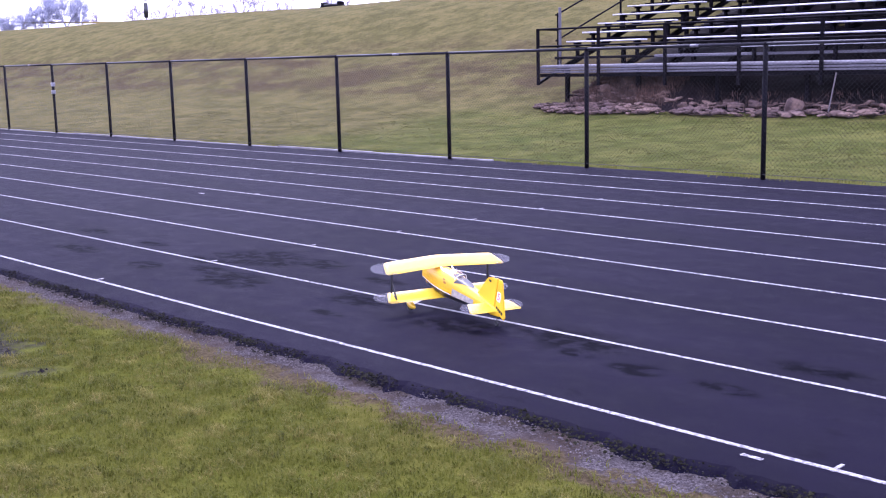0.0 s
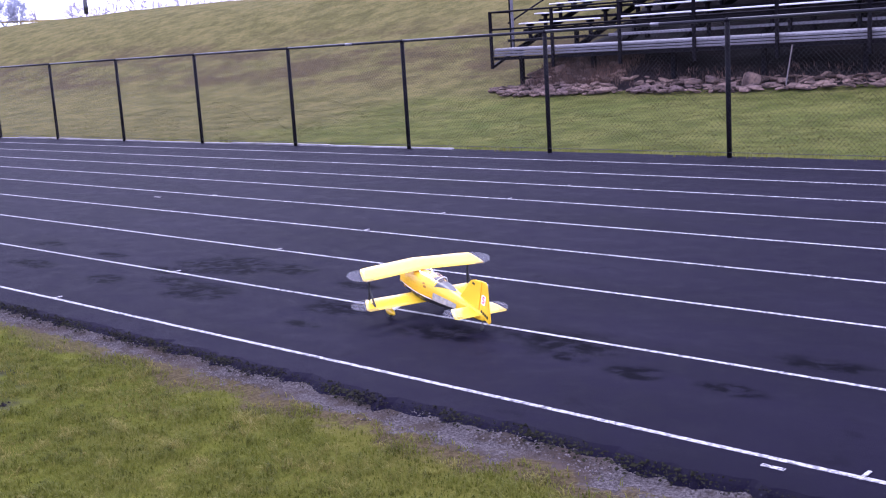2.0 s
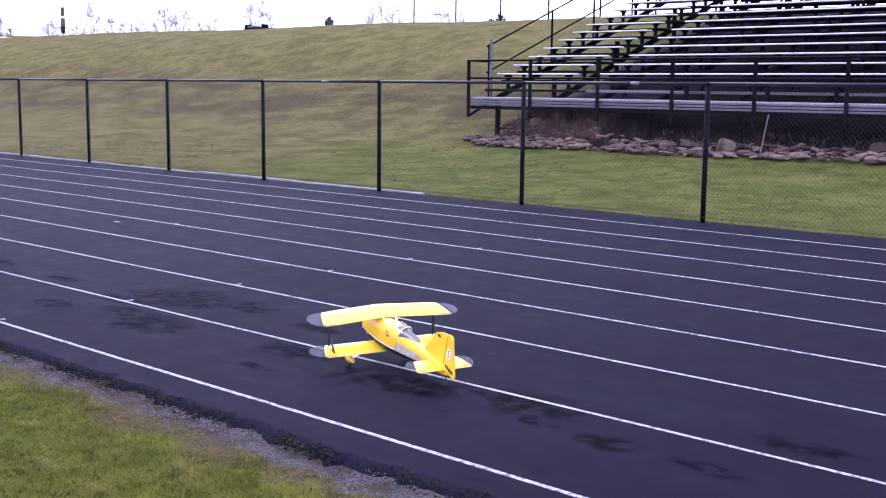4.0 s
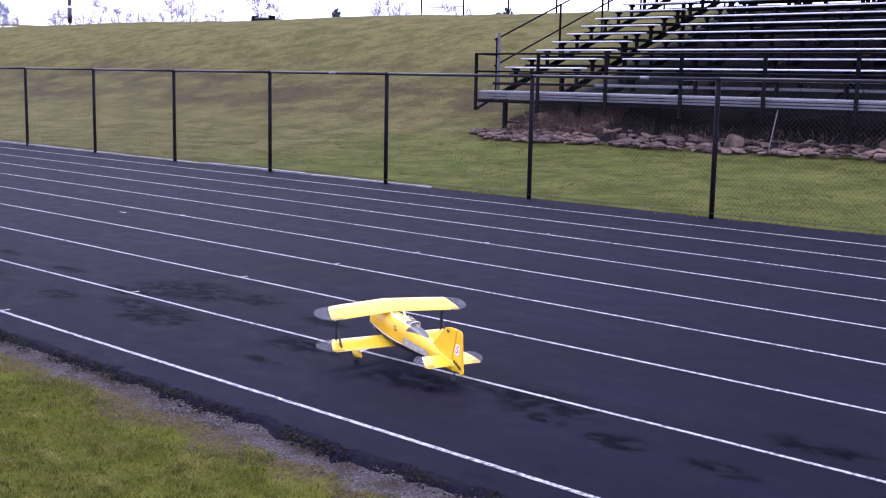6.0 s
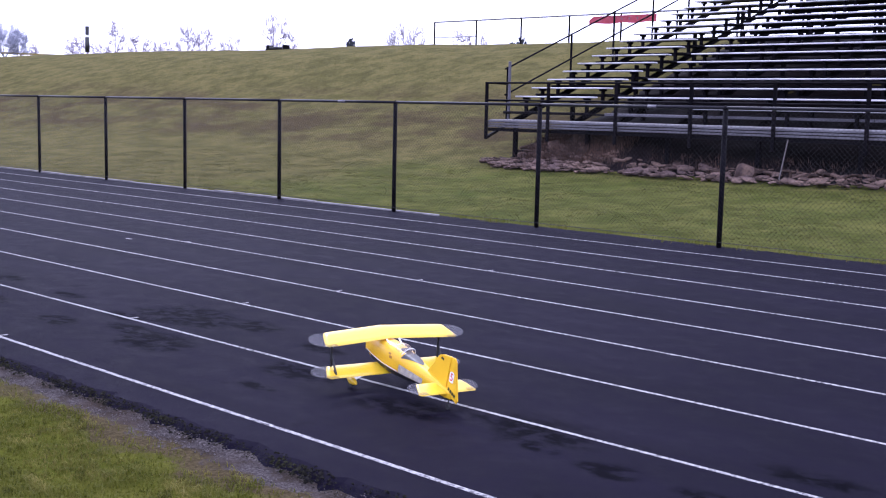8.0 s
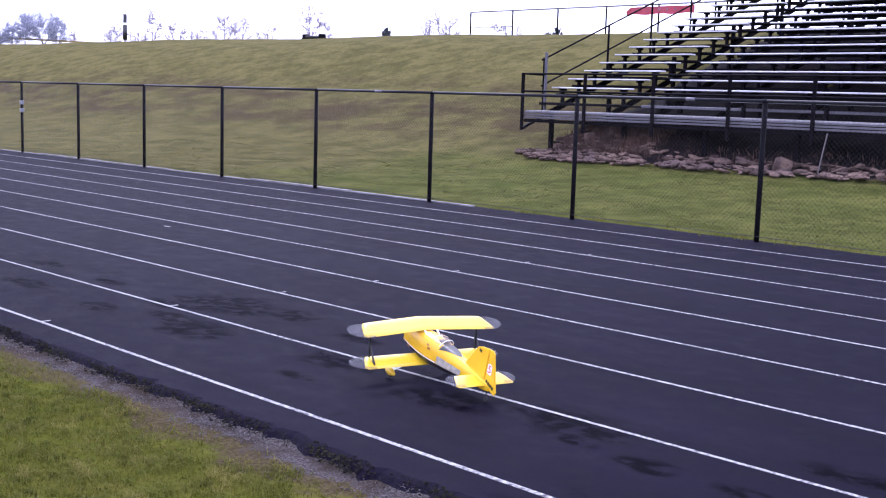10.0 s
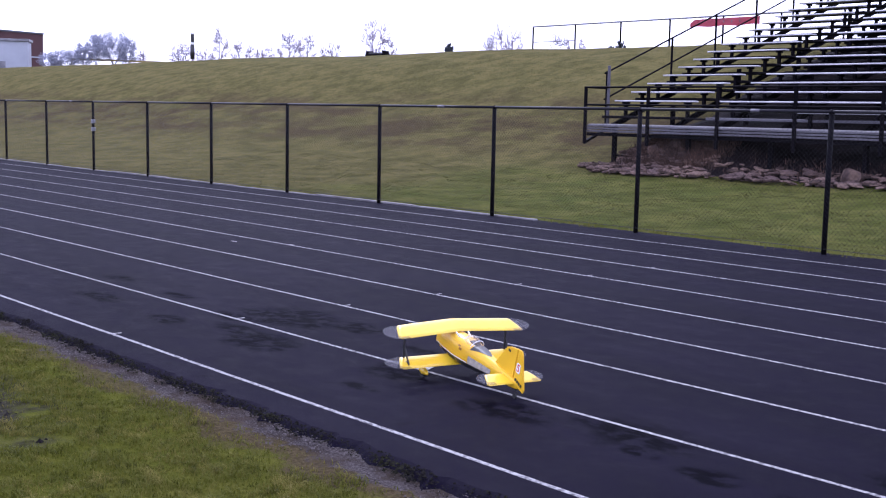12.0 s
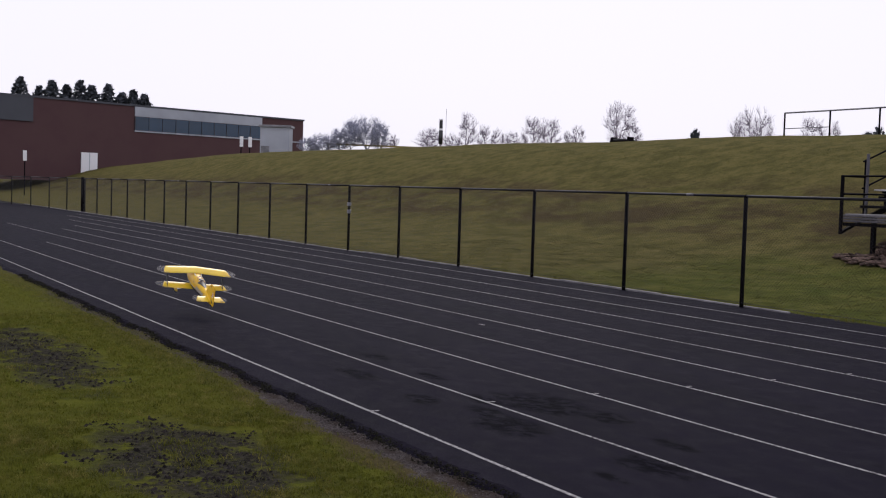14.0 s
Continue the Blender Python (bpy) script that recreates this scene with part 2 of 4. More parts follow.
def brick_material():
    m, k, b, co, xyz = blank("brick_wall", 0.9)
    tex = k.n.new("ShaderNodeTexBrick")
    tex.inputs["Scale"].default_value = 1.0
    tex.inputs["Brick Width"].default_value, tex.inputs["Row Height"].default_value = 0.6, 0.2
    tex.inputs["Color1"].default_value = (0.082, 0.023, 0.029, 1)
    tex.inputs["Color2"].default_value = (0.066, 0.019, 0.024, 1)
    tex.inputs["Mortar"].default_value = (0.075, 0.036, 0.038, 1)
    k.l.new(co, tex.inputs["Vector"])
    col = k.mix(k.math('MULTIPLY', k.ramp(k.noise(co, 0.35, 4), 0.4, 0.7), 0.4), tex.outputs[0], (0.060, 0.023, 0.030))
    k.l.new(col, b.inputs["Base Color"])
    return m


TURF, TRACK, LINE = turf_material(), track_material(), line_material()
BLADE = blade_material("grass_blade", (0.068, 0.076, 0.008), (0.102, 0.108, 0.015), (0.140, 0.120, 0.033))
FAR_BLADE = blade_material("bank_grass_blade", (0.044, 0.050, 0.011), (0.085, 0.086, 0.022), (0.112, 0.096, 0.034))
DRY_STALK = mat("dry_stalk", (0.088, 0.054, 0.041), 0.9, 0.0, 0.3, 20, island=0.6, second=(0.060, 0.040, 0.032), second_scale=2.0, spec=0.05)
BLACK_PIPE = mat("black_coated_steel", (0.0045, 0.0042, 0.0058), 0.5, 0.0, 0.3, 12, second=(0.007, 0.0065, 0.009), second_scale=5, spec=0.03)
# lighter than the posts' coating: the sky's reflection is put into the base colour
RAIL_PIPE = mat("sky_lit_black_rail", (0.014, 0.013, 0.018), 0.45, 0.0, 0.3, 9, second=(0.008, 0.0075, 0.011), second_scale=1.2, spec=0.15)
WIRE = mat("chain_link_wire", (0.016, 0.015, 0.015), 0.5, 0.3, 0.2, 20)
GALV = mat("galvanised_steel", (0.22, 0.22, 0.24), 0.5, 0.4, 0.2, 9, second=(0.15, 0.15, 0.165))
ALU = mat("weathered_aluminium", (0.52, 0.51, 0.54), 0.45, 0.2, 0.15, 14, second=(0.40, 0.39, 0.42), second_scale=2.5, objrand=0.12)
FASCIA = mat("dull_fascia", (0.105, 0.10, 0.118), 0.55, 0.2, 0.2, 12, second=(0.075, 0.07, 0.085), second_scale=1.5)
DECK_ALU = mat("scuffed_deck_metal", (0.20, 0.19, 0.197), 0.5, 0.2, 0.2, 12, second=(0.16, 0.155, 0.175), second_scale=2.0, objrand=0.2)
# footboards near black: the shade between the seat rows is put into their colour
SHADED_PLANK = mat("shaded_plank", (0.0065, 0.006, 0.008), 0.6, 0.3, 0.25, 10, second=(0.009, 0.008, 0.010), second_scale=2.0, objrand=0.2, spec=0.02)
DARK_STEEL = mat("dark_painted_steel", (0.0035, 0.0032, 0.0048), 0.65, 0.0, 0.3, 10, second=(0.006, 0.005, 0.007), second_scale=3, spec=0.025)
CONCRETE = mat("pale_concrete", (0.20, 0.19, 0.20), 0.9, 0.0, 0.25, 7, 0.4, 40, (0.12, 0.11, 0.12), 1.5)
ROCK = mat("bank_rock", (0.125, 0.086, 0.068), 0.92, 0.0, 0.35, 5, 0.8, 12, (0.066, 0.046, 0.042), 1.2, objrand=0.5, spec=0.08)
# earth colour lowered almost to black to carry the grandstand's shade
SHADED_EARTH = mat("shaded_bank_earth", (0.012, 0.008, 0.009), 0.95, 0.0, 0.5, 4, 0.9, 9, (0.006, 0.005, 0.006), 0.8, spec=0.08)
PEBBLE = mat("gravel", (0.084, 0.073, 0.073), 0.9, 0.0, 0.2, 60, island=0.55, spec=0.08)
SOIL = mat("dark_crumbs", (0.012, 0.011, 0.010), 0.95, 0.0, 0.3, 60, island=0.5, second=(0.016, 0.016, 0.009), second_scale=2.0, spec=0.05)
CLOD = mat("earth_clod", (0.020, 0.017, 0.017), 0.95, 0.0, 0.3, 40, island=0.6, spec=0.05)
YELLOW = mat("yellow_film", (0.76, 0.54, 0.016), 0.30, 0.0, 0.05, 5, second=(0.72, 0.47, 0.010), second_scale=3, spec=0.8)
WHITE = mat("white_plastic", (0.78, 0.78, 0.80), 0.35, 0.0, 0.05, 8)
BLACK = mat("black_plastic", (0.014, 0.014, 0.016), 0.4, 0.0, 0.15, 12)
RUBBER = mat("tyre_rubber", (0.018, 0.018, 0.018), 0.8, 0.0, 0.2, 20)
GLOSS_YELLOW = mat("golden_yellow_paint", (0.75, 0.455, 0.009), 0.34, 0.0, 0.06, 6, second=(0.70, 0.40, 0.007), second_scale=4, spec=0.4)
SILVER = mat("silver_decal", (0.34, 0.32, 0.31), 0.4, 0.1, 0.35, 40, second=(0.52, 0.46, 0.34), second_scale=18)
DARK_ORANGE = mat("orange_brown_lettering", (0.30, 0.12, 0.01), 0.4, 0.0, 0.2, 20)
REDPAINT = mat("red_decal", (0.55, 0.05, 0.025), 0.4, 0.0, 0.08, 10)
BANNER = mat("red_banner", (0.46, 0.12, 0.165), 0.7, 0.0, 0.15, 3, second=(0.44, 0.08, 0.11))
TIP = clear_film("clear_wing_tip", (0.10, 0.096, 0.108), 0.32)
GLASS = clear_film("canopy_glazing", (0.50, 0.42, 0.36), 0.26)
BRICK = brick_material()
BLDG_GREY = mat("grey_metal_panel", (0.36, 0.38, 0.43), 0.6, 0.0, 0.1, 0.6, second=(0.30, 0.32, 0.37), second_scale=0.2)
BLDG_SLATE = mat("slate_panel", (0.046, 0.050, 0.064), 0.6, 0.0, 0.1, 0.6)
TEAL = mat("teal_window_band", (0.016, 0.042, 0.080), 0.22, 0.0, 0.15, 0.4, objrand=0.15)
# distance haze is mixed into these two: paler and bluer than bark
HAZED_BARK = mat("hazed_bark", (0.36, 0.31, 0.38), 0.95, 0.0, 0.3, 3, second=(0.27, 0.24, 0.30))
HAZED_TWIGS = mat("hazed_twigs", (0.37, 0.38, 0.47), 0.95, 0.0, 0.25, 2)
NEEDLE = mat("pine_needles", (0.052, 0.060, 0.072), 0.9, 0.0, 0.4, 2, island=0.4)
DRAB = mat("dull_yellow_paint", (0.25, 0.19, 0.05), 0.6, 0.0, 0.15, 3)

# ---- building helpers ----


def part(name, bm, material, parent=None, label="", smooth=False):
    me = bpy.data.meshes.new(name)
    bmesh.ops.recalc_face_normals(bm, faces=bm.faces)
    if smooth:
        for f in bm.faces:
            f.smooth = True
    bm.to_mesh(me)
    bm.free()
    me.materials.append(material)
    ob = new(name, me)
    ob.parent = parent
    return tagged(ob, label)


def piece(name, me, parent, m):
    ob = new(name, me)
    ob.parent = parent
    ob.matrix_basis = m
    return ob


def raw(name, verts, faces, material, parent=None, smooth=False):
    me = bpy.data.meshes.new(name)
    me.from_pydata(verts, [], faces)
    me.materials.append(material)
    if smooth:
        me.polygons.foreach_set("use_smooth", [True] * len(me.polygons))
    ob = new(name, me)
    ob.parent = parent
    return ob


def box(bm, x0, x1, y0, y1, z0, z1, bevel=0.0):
    r = bmesh.ops.create_cube(bm, size=1, matrix=Matrix.Translation(((x0 + x1) / 2, (y0 + y1) / 2, (z0 + z1) / 2)) @ Matrix.Diagonal((x1 - x0, y1 - y0, z1 - z0, 1)))
    if bevel:
        edges = list({e for v in r["verts"] for e in v.link_edges})
        bmesh.ops.bevel(bm, geom=edges, offset=bevel, segments=2, affect='EDGES', profile=0.5)
    return bm


def bar(bm, a, b, r, seg=8, r2=None):
    a, b = Vector(a), Vector(b)
    d = b - a
    m = Matrix.Translation((a + b) / 2) @ d.to_track_quat('Z', 'Y').to_matrix().to_4x4()
    bmesh.ops.create_cone(bm, cap_ends=True, segments=seg, radius1=r, radius2=r if r2 is None else r2, depth=d.length, matrix=m)
    return bm


def flat_bar(bm, a, b, w, t):
    """A rectangular bar from a to b, w wide across and t thick."""
    a, b = Vector(a), Vector(b)
    d = b - a
    m = Matrix.Translation((a + b) / 2) @ d.to_track_quat('Z', 'Y').to_matrix().to_4x4() @ Matrix.Diagonal((w, t, d.length, 1))
    bmesh.ops.create_cube(bm, size=1, matrix=m)
    return bm


def thing(name, label, category, group="", kind="", at=(0, 0, 0)):
    ob = new(name)
    ob.empty_display_size = 0.1
    ob.location = at
    return tagged(ob, label, category, group, kind)


B = bmesh.new

# ---- ground ----


def smooth_steps(v, table):
    """Height along a table of (place, height), eased between entries."""
    for (a, za), (b, zb) in zip(table, table[1:]):
        if v <= b:
            s = min(1.0, max(0.0, (v - a) / (b - a)))
            return za + (zb - za) * s
    return table[-1][1]


BANK = [(9.45, -0.03), (12, 0.08), (14.5, 0.26), (16.4, 0.48), (18.5, 0.98), (21, 1.85), (24, 3.0), (26.5, 3.80), (28.5, 4.20), (30.5, 4.42), (34, 4.52), (45, 4.55)]
CREST = [(-190, 0.30), (-150, 0.55), (-127, 0.745), (-103, 0.89), (-82, 1.005), (-45, 1.0), (-25, 0.98), (-8, 0.965), (30, 0.965)]


def ground_height(x, y):
    if y < 9.45:
        z = -0.03 if y > -0.45 else -0.02
        if y < -0.3:
            z += 0.03 * (noise.noise(Vector((x * 0.7, y * 0.7, 0.3)))) * min(1, -y - 0.3) - 0.015
        return z if not (0.0 < y < 9.2) else -0.06
    z = sum(smooth_steps(y + o, BANK) for o in (-0.9, -0.45, 0, 0.45, 0.9)) / 5 if y > 10.5 else smooth_steps(y, BANK)
    z *= smooth_steps(x, CREST)
    f = min(1.0, max(0.0, (y - 11) / 6))
    z += f * (0.10 * noise.noise(Vector((x * 0.11, y * 0.16, 2.0))) + 0.035 * noise.noise(Vector((x * 0.5, y * 0.6, 5.0))))
    return z


def build_ground():
    xs = np.unique(np.concatenate([np.array([-1500, -900, -500, -320, -240]), np.linspace(-200, -60, 36), np.linspace(-60, -12, 49), np.linspace(-12, 16, 113), np.linspace(16, 60, 16), np.array([90, 160, 400, 1000])]))
    ys = np.unique(np.concatenate([np.array([-1200, -500, -200, -90, -40, -20, -10]), np.linspace(-7, -0.5, 27), np.array([-0.4, -0.3, -0.2, 0.1, 3, 6, 9.1, 9.3, 9.45]), np.linspace(9.8, 34, 62), np.array([38, 45, 60, 90, 150, 300, 700, 1500])]))
    verts = [(x, y, ground_height(x, y)) for y in ys for x in xs]
    w = len(xs)
    faces = [(j * w + i, j * w + i + 1, (j + 1) * w + i + 1, (j + 1) * w + i) for j in range(len(ys) - 1) for i in range(w - 1)]
    g = raw("ground", verts, faces, TURF, None, True)
    return tagged(g, "yellowing green grass field with a bank and gravel margin", "ground", kind="structure")


build_ground()

LANE = 1.067


def build_track():
    """Dark rubber track with a ragged inner lip."""
    bm = B()
    xs = np.concatenate([np.linspace(-90, -6, 120), np.linspace(-5.8, 14, 640), np.linspace(14.3, 40, 30)])
    rows = []
    for x in xs:
        e = -0.29 + 0.055 * noise.noise(Vector((x * 1.1, 0, 0))) + 0.035 * noise.noise(Vector((x * 5, 3, 0))) + 0.030 * noise.noise(Vector((x * 14, 6, 0)))
        f = 9.52 + 0.05 * noise.noise(Vector((x * 1.3, 9, 0))) + 0.02 * noise.noise(Vector((x * 6, 9, 0)))
        rows.append([bm.verts.new(p) for p in ((x, e - 0.07, -0.05), (x, e - 0.01, -0.014), (x, e + 0.03, 0), (x, f - 0.03, 0), (x, f, -0.03))])
    for a, b in zip(rows, rows[1:]):
        for i in range(4):
            bm.faces.new((a[i], b[i], b[i + 1], a[i + 1]))
    t = part("running_track", bm, TRACK)
    return tagged(t, "dark purplish rubber running track with scuffs and stains", "running track", kind="structure")


track = build_track()


# the far starts of the lane lines are staggered
LINE_START = (-75, -75, -18.6, -32.0, -27.3, -30.4, -36.5, -42.0, -45.0)


def build_lines():
    for k in range(9):
        bm = B()
        w = 0.0150 if k == 0 else 0.0130
        xs = np.linspace(LINE_START[k], 30, 300)
        prev = None
        for x in xs:
            c = k * LANE + 0.006 * noise.noise(Vector((x * 0.6, k * 7.0, 0)))
            cur = [bm.verts.new((x, c - w, 0.001)), bm.verts.new((x, c - w + 0.004, 0.004)), bm.verts.new((x, c + w - 0.004, 0.004)), bm.verts.new((x, c + w, 0.001))]
            if prev:
                for i in range(3):
                    bm.faces.new((prev[i], cur[i], cur[i + 1], prev[i + 1]))
            prev = cur
        part("lane_line", bm, LINE, track, "worn white painted lane line")
        if k < 7:
            for x in (5.56, 11.85) if k == 0 else (5.56,):
                bm = B()
                box(bm, x - 0.008, x + 0.008, k * LANE - 0.02, k * LANE + 0.075, 0.001, 0.0055)
                part("tick_mark", bm, LINE, track)
    for x, y, w in ((11.53, -0.09, 0.05), (0.9, 3.9, 0.06), (1.6, 4.3, 0.05)):
        bm = B()
        box(bm, x - w, x + w, y - 0.012, y + 0.012, 0.001, 0.004)
        part("paint_scrap", bm, LINE, track)


build_lines()

# concrete mowing strip under the fence
bm = B()
for i in range(22):
    x1 = 0.93 - i * 3.0
    box(bm, x1 - 2.98, x1, 9.39, 9.475, -0.03, 0.022 + 0.010 * math.sin(i * 2.1), 0.008)
tagged(part("fence_kerb", bm, CONCRETE), "low pale concrete strip along the fence foot", "kerb", kind="structure")

# ---- fence ----
BAY, FENCE_Y, FENCE_H = 2.996, 9.357, 1.78


def fence_place(k):
    x = (k - 8) * BAY
    if k < -8:
        d = (-8 - k) * 3.9
        return -16 * BAY - d, FENCE_Y + 0.149 - 0.0045 * d * d
    return x, FENCE_Y - 0.0031 * x


def build_fence():
    f = thing("chain_link_fence", "tall black chain-link fence along the track", "fence", at=(0, FENCE_Y, 0))
    for k in range(-17, 13):
        x, y = fence_place(k)
        y -= FENCE_Y
        r = 0.085 if k == -8 else 0.034
        bm = B()
        bar(bm, (x, y, -0.1), (x, y, FENCE_H - 0.02), r, 10)
        bar(bm, (x, y, FENCE_H - 0.02), (x, y, FENCE_H + 0.03), r * 1.25, 10, r * 0.4)
        part("post", bm, BLACK_PIPE, f, "", True)
        x2, y2 = fence_place(k + 1)
        y2 -= FENCE_Y
        bm = B()
        bar(bm, (x, y, FENCE_H), (x2, y2, FENCE_H), 0.022, 8)
        part("top_rail", bm, RAIL_PIPE, f, "", True)
        bm = B()
        bar(bm, (x, y - 0.03, 0.07), (x2, y2 - 0.03, 0.07), 0.004, 4)
        part("tension_wire", bm, WIRE, f)
        # woven wire: two sets of slanting strands
        vs, fs = [], []
        h0, h1, step, r = 0.05, FENCE_H - 0.01, 0.064, 0.0013
        length = x2 - x
        s = -(h1 - h0)
        while s < length:
            for sign in (1, -1):
                a, b = max(0.0, s), min(length, s + (h1 - h0))
                if b - a < 0.02:
                    continue
                za, zb = h0 + (a - s), h0 + (b - s)
                if sign < 0:
                    za, zb = h0 + h1 - za, h0 + h1 - zb
                dx, dz = 0.7071 * r * sign, 0.7071 * r
                n = len(vs)
                off = 0.006 * sign
                for u, z in ((a, za), (b, zb)):
                    ax, ay = x + u, y + (y2 - y) * u / length - 0.03 + off
                    vs += [(ax - dx, ay, z + dz), (ax + dx, ay, z - dz), (ax, ay + r * 1.4, z)]
                fs += [(n, n + 1, n + 4, n + 3), (n + 1, n + 2, n + 5, n + 4), (n + 2, n, n + 3, n + 5)]
            s += step
        raw("wire_mesh", vs, fs, WIRE, f)
    x, y = fence_place(-8)
    bm = B()
    bar(bm, (x - 0.34, y - FENCE_Y, -0.1), (x - 0.34, y - FENCE_Y, FENCE_H + 0.06), 0.08, 10)
    part("gate_post", bm, BLACK_PIPE, f, "stout gate post beside the end post", True)
    # pale couplings and tags on the rail and a post
    for x, w in ((-1.3, 0.09), (-16.3, 0.08), (4.9, 0.07), (-31, 0.08)):
        bm = B()
        bar(bm, (x - w, -0.0031 * x, FENCE_H), (x + w, -0.0031 * x, FENCE_H), 0.0245, 8)
        part("rail_coupling", bm, FASCIA, f, "bare galvanised rail sleeve", True)
    x, y = fence_place(3)
    for z in (1.22, 1.02):
        bm = B()
        box(bm, x - 0.045, x + 0.045, y - FENCE_Y - 0.045, y - FENCE_Y + 0.045, z, z + 0.1, 0.01)
        part("tie_band", bm, GALV, f, "pale band round a post")
    x, y = fence_place(11)
    bm = B()
    bar(bm, (x, 0, 1.02), (x + BAY, 0, 1.02), 0.02, 8)
    part("mid_rail", bm, BLACK_PIPE, f)


build_fence()

# ---- bleachers ----
X_END, ROWS, RUN, RISE, SEAT_Y, SEAT_Z = -4.39, 19, 0.61, 0.223, 17.8, 2.048
X_FAR = 16.0
FRONT, DECK = 16.4, 1.485


def build_bleachers():
    b = thing("bleachers", "aluminium-plank grandstand on a dark steel frame", "bleachers", at=(0, FRONT, 0))
    oy = -FRONT

    def plank(name, x0, x1, y0, y1, z0, z1, material=ALU):
        bm = B()
        box(bm, x0, x1, y0 + oy, y1 + oy, z0, z1)
        bmesh.ops.bevel(bm, geom=list(bm.edges), offset=0.008, segments=1, affect='EDGES')
        part(name, bm, material, b)

    # front walkway of four ribbed planks in lengths
    for i in range(5):
        for j in range(3):
            x0 = -4.11 + j * 6.8
            plank("deck_plank", x0, x0 + 6.78, FRONT + 0.03 + i * 0.25, FRONT + 0.26 + i * 0.25, DECK - 0.04, DECK, DECK_ALU)
    for k in range(3):
        bm = B()
        z = DECK - 0.022 - k * 0.058
        box(bm, -4.15, X_FAR, FRONT - 0.02 + oy, FRONT + 0.02 + oy, z - 0.044, z)
        bmesh.ops.bevel(bm, geom=list(bm.edges), offset=0.006, segments=1, affect='EDGES')
        part("edge_channel", bm, FASCIA, b, "grey ribbed metal fascia")
    bm = B()
    box(bm, -4.15, X_FAR, FRONT + 0.025 + oy, FRONT + 0.06 + oy, DECK - 0.27, DECK - 0.2)
    part("under_beam", bm, DARK_STEEL, b)
    # guard rail
    posts = [-4.15 + 1.80 * i for i in range(12)]
    for i, x in enumerate(posts):
        bm = B()
        box(bm, x - 0.035, x + 0.035, FRONT - 0.07 + oy, FRONT - 0.02 + oy, DECK - 0.46, 2.335, 0.006)
        part("guard_post", bm, DARK_STEEL, b)
    for z in (2.315, 1.92):
        bm = B()
        bar(bm, (-4.15, FRONT - 0.045 + oy, z), (X_FAR, FRONT - 0.045 + oy, z), 0.022, 8)
        part("guard_rail", bm, DARK_STEEL, b)
    for z in (2.315, 1.92):
        bm = B()
        bar(bm, (-4.15, FRONT - 0.045 + oy, z), (-4.36, 17.35 + oy, z), 0.02, 8)
        part("guard_rail", bm, DARK_STEEL, b)
    bm = B()
    flat_bar(bm, (-4.15, FRONT - 0.03 + oy, DECK - 0.42), (-4.3, 17.3 + oy, DECK - 0.12), 0.06, 0.06)
    part("end_brace", bm, DARK_STEEL, b)
    # seats and footboards
    for i in range(ROWS):
        y, z = SEAT_Y + i * RUN, SEAT_Z + i * RISE
        gap0, gap1 = -2.15, -1.45
        for x0, x1 in ((X_END, gap0), (gap1, 4.6), (4.62, 10.8), (10.82, X_FAR)):
            plank("seat_plank", x0, x1, y - 0.13, y + 0.13, z - 0.034, z)
            plank("foot_plank", x0, x1, y - 0.58, y - 0.15, z - 0.43, z - 0.37, FASCIA if i == 0 and x1 > 0 else SHADED_PLANK)
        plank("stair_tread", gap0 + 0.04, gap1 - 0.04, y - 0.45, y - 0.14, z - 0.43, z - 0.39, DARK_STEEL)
        if i > 5:
            for x0, x1 in ((gap1, 4.6), (4.62, X_FAR)):
                bm = B()
                box(bm, x0 + 0.02, x1 - 0.02, y - 0.40 + oy, y - 0.34 + oy, z - 0.50, z - 0.434)
                part("purlin", bm, DARK_STEEL, b)
        for x in (X_END + 0.25, gap0 - 0.2, gap1 + 0.3, 0.35, 2.2, 4.0, 5.9, 7.8, 9.7, 11.6, 13.5, 15.4):
            bm = B()
            box(bm, x - 0.03, x + 0.03, y - 0.04 + oy, y + 0.04 + oy, z - 0.44, z - 0.05)
            box(bm, x - 0.025, x + 0.025, y - 0.12 + oy, y + 0.12 + oy, z - 0.085, z - 0.036)
            part("seat_bracket", bm, DARK_STEEL, b)
    # lowest bench, level with the walkway
    y, z = SEAT_Y - RUN, SEAT_Z - RISE
    for x0, x1 in ((0.85, 4.6), (4.62, 10.8), (10.82, X_FAR)):
        plank("seat_plank", x0, x1, y - 0.13, y + 0.13, z - 0.034, z)
    for x in (1.1, 2.9, 4.3, 5.9, 7.8, 9.7, 11.6, 13.5, 15.4):
        bm = B()
        box(bm, x - 0.03, x + 0.03, y - 0.04 + oy, y + 0.04 + oy, DECK, z - 0.034)
        part("seat_bracket", bm, DARK_STEEL, b)
    # raking stringers and columns down to the bank
    for x in (X_END + 0.25, gap0 - 0.2, gap1 + 0.3, 0.35, 2.2, 4.0, 5.9, 7.8, 9.7, 11.6, 13.5, 15.4):
        bm = B()
        y1 = SEAT_Y + (ROWS - 1) * RUN
        flat_bar(bm, (x, SEAT_Y - 0.6 + oy, SEAT_Z - 0.66), (x, y1 + oy, SEAT_Z - 0.44 + (ROWS - 1) * RISE), 0.06, 0.12)
        part("stringer", bm, DARK_STEEL, b)
    for i, x in enumerate([-3.58 + 2.05 * k for k in range(10)]):
        for y in (16.75, 18.9, 21.6, 24.4, 27.0):
            top = DECK - 0.05 if y < 17.5 else SEAT_Z - 0.5 + (y - SEAT_Y) / RUN * RISE
            bm = B()
            box(bm, x - 0.045, x + 0.045, y - 0.045 + oy, y + 0.045 + oy, ground_height(x, y) - 0.25, top, 0.006)
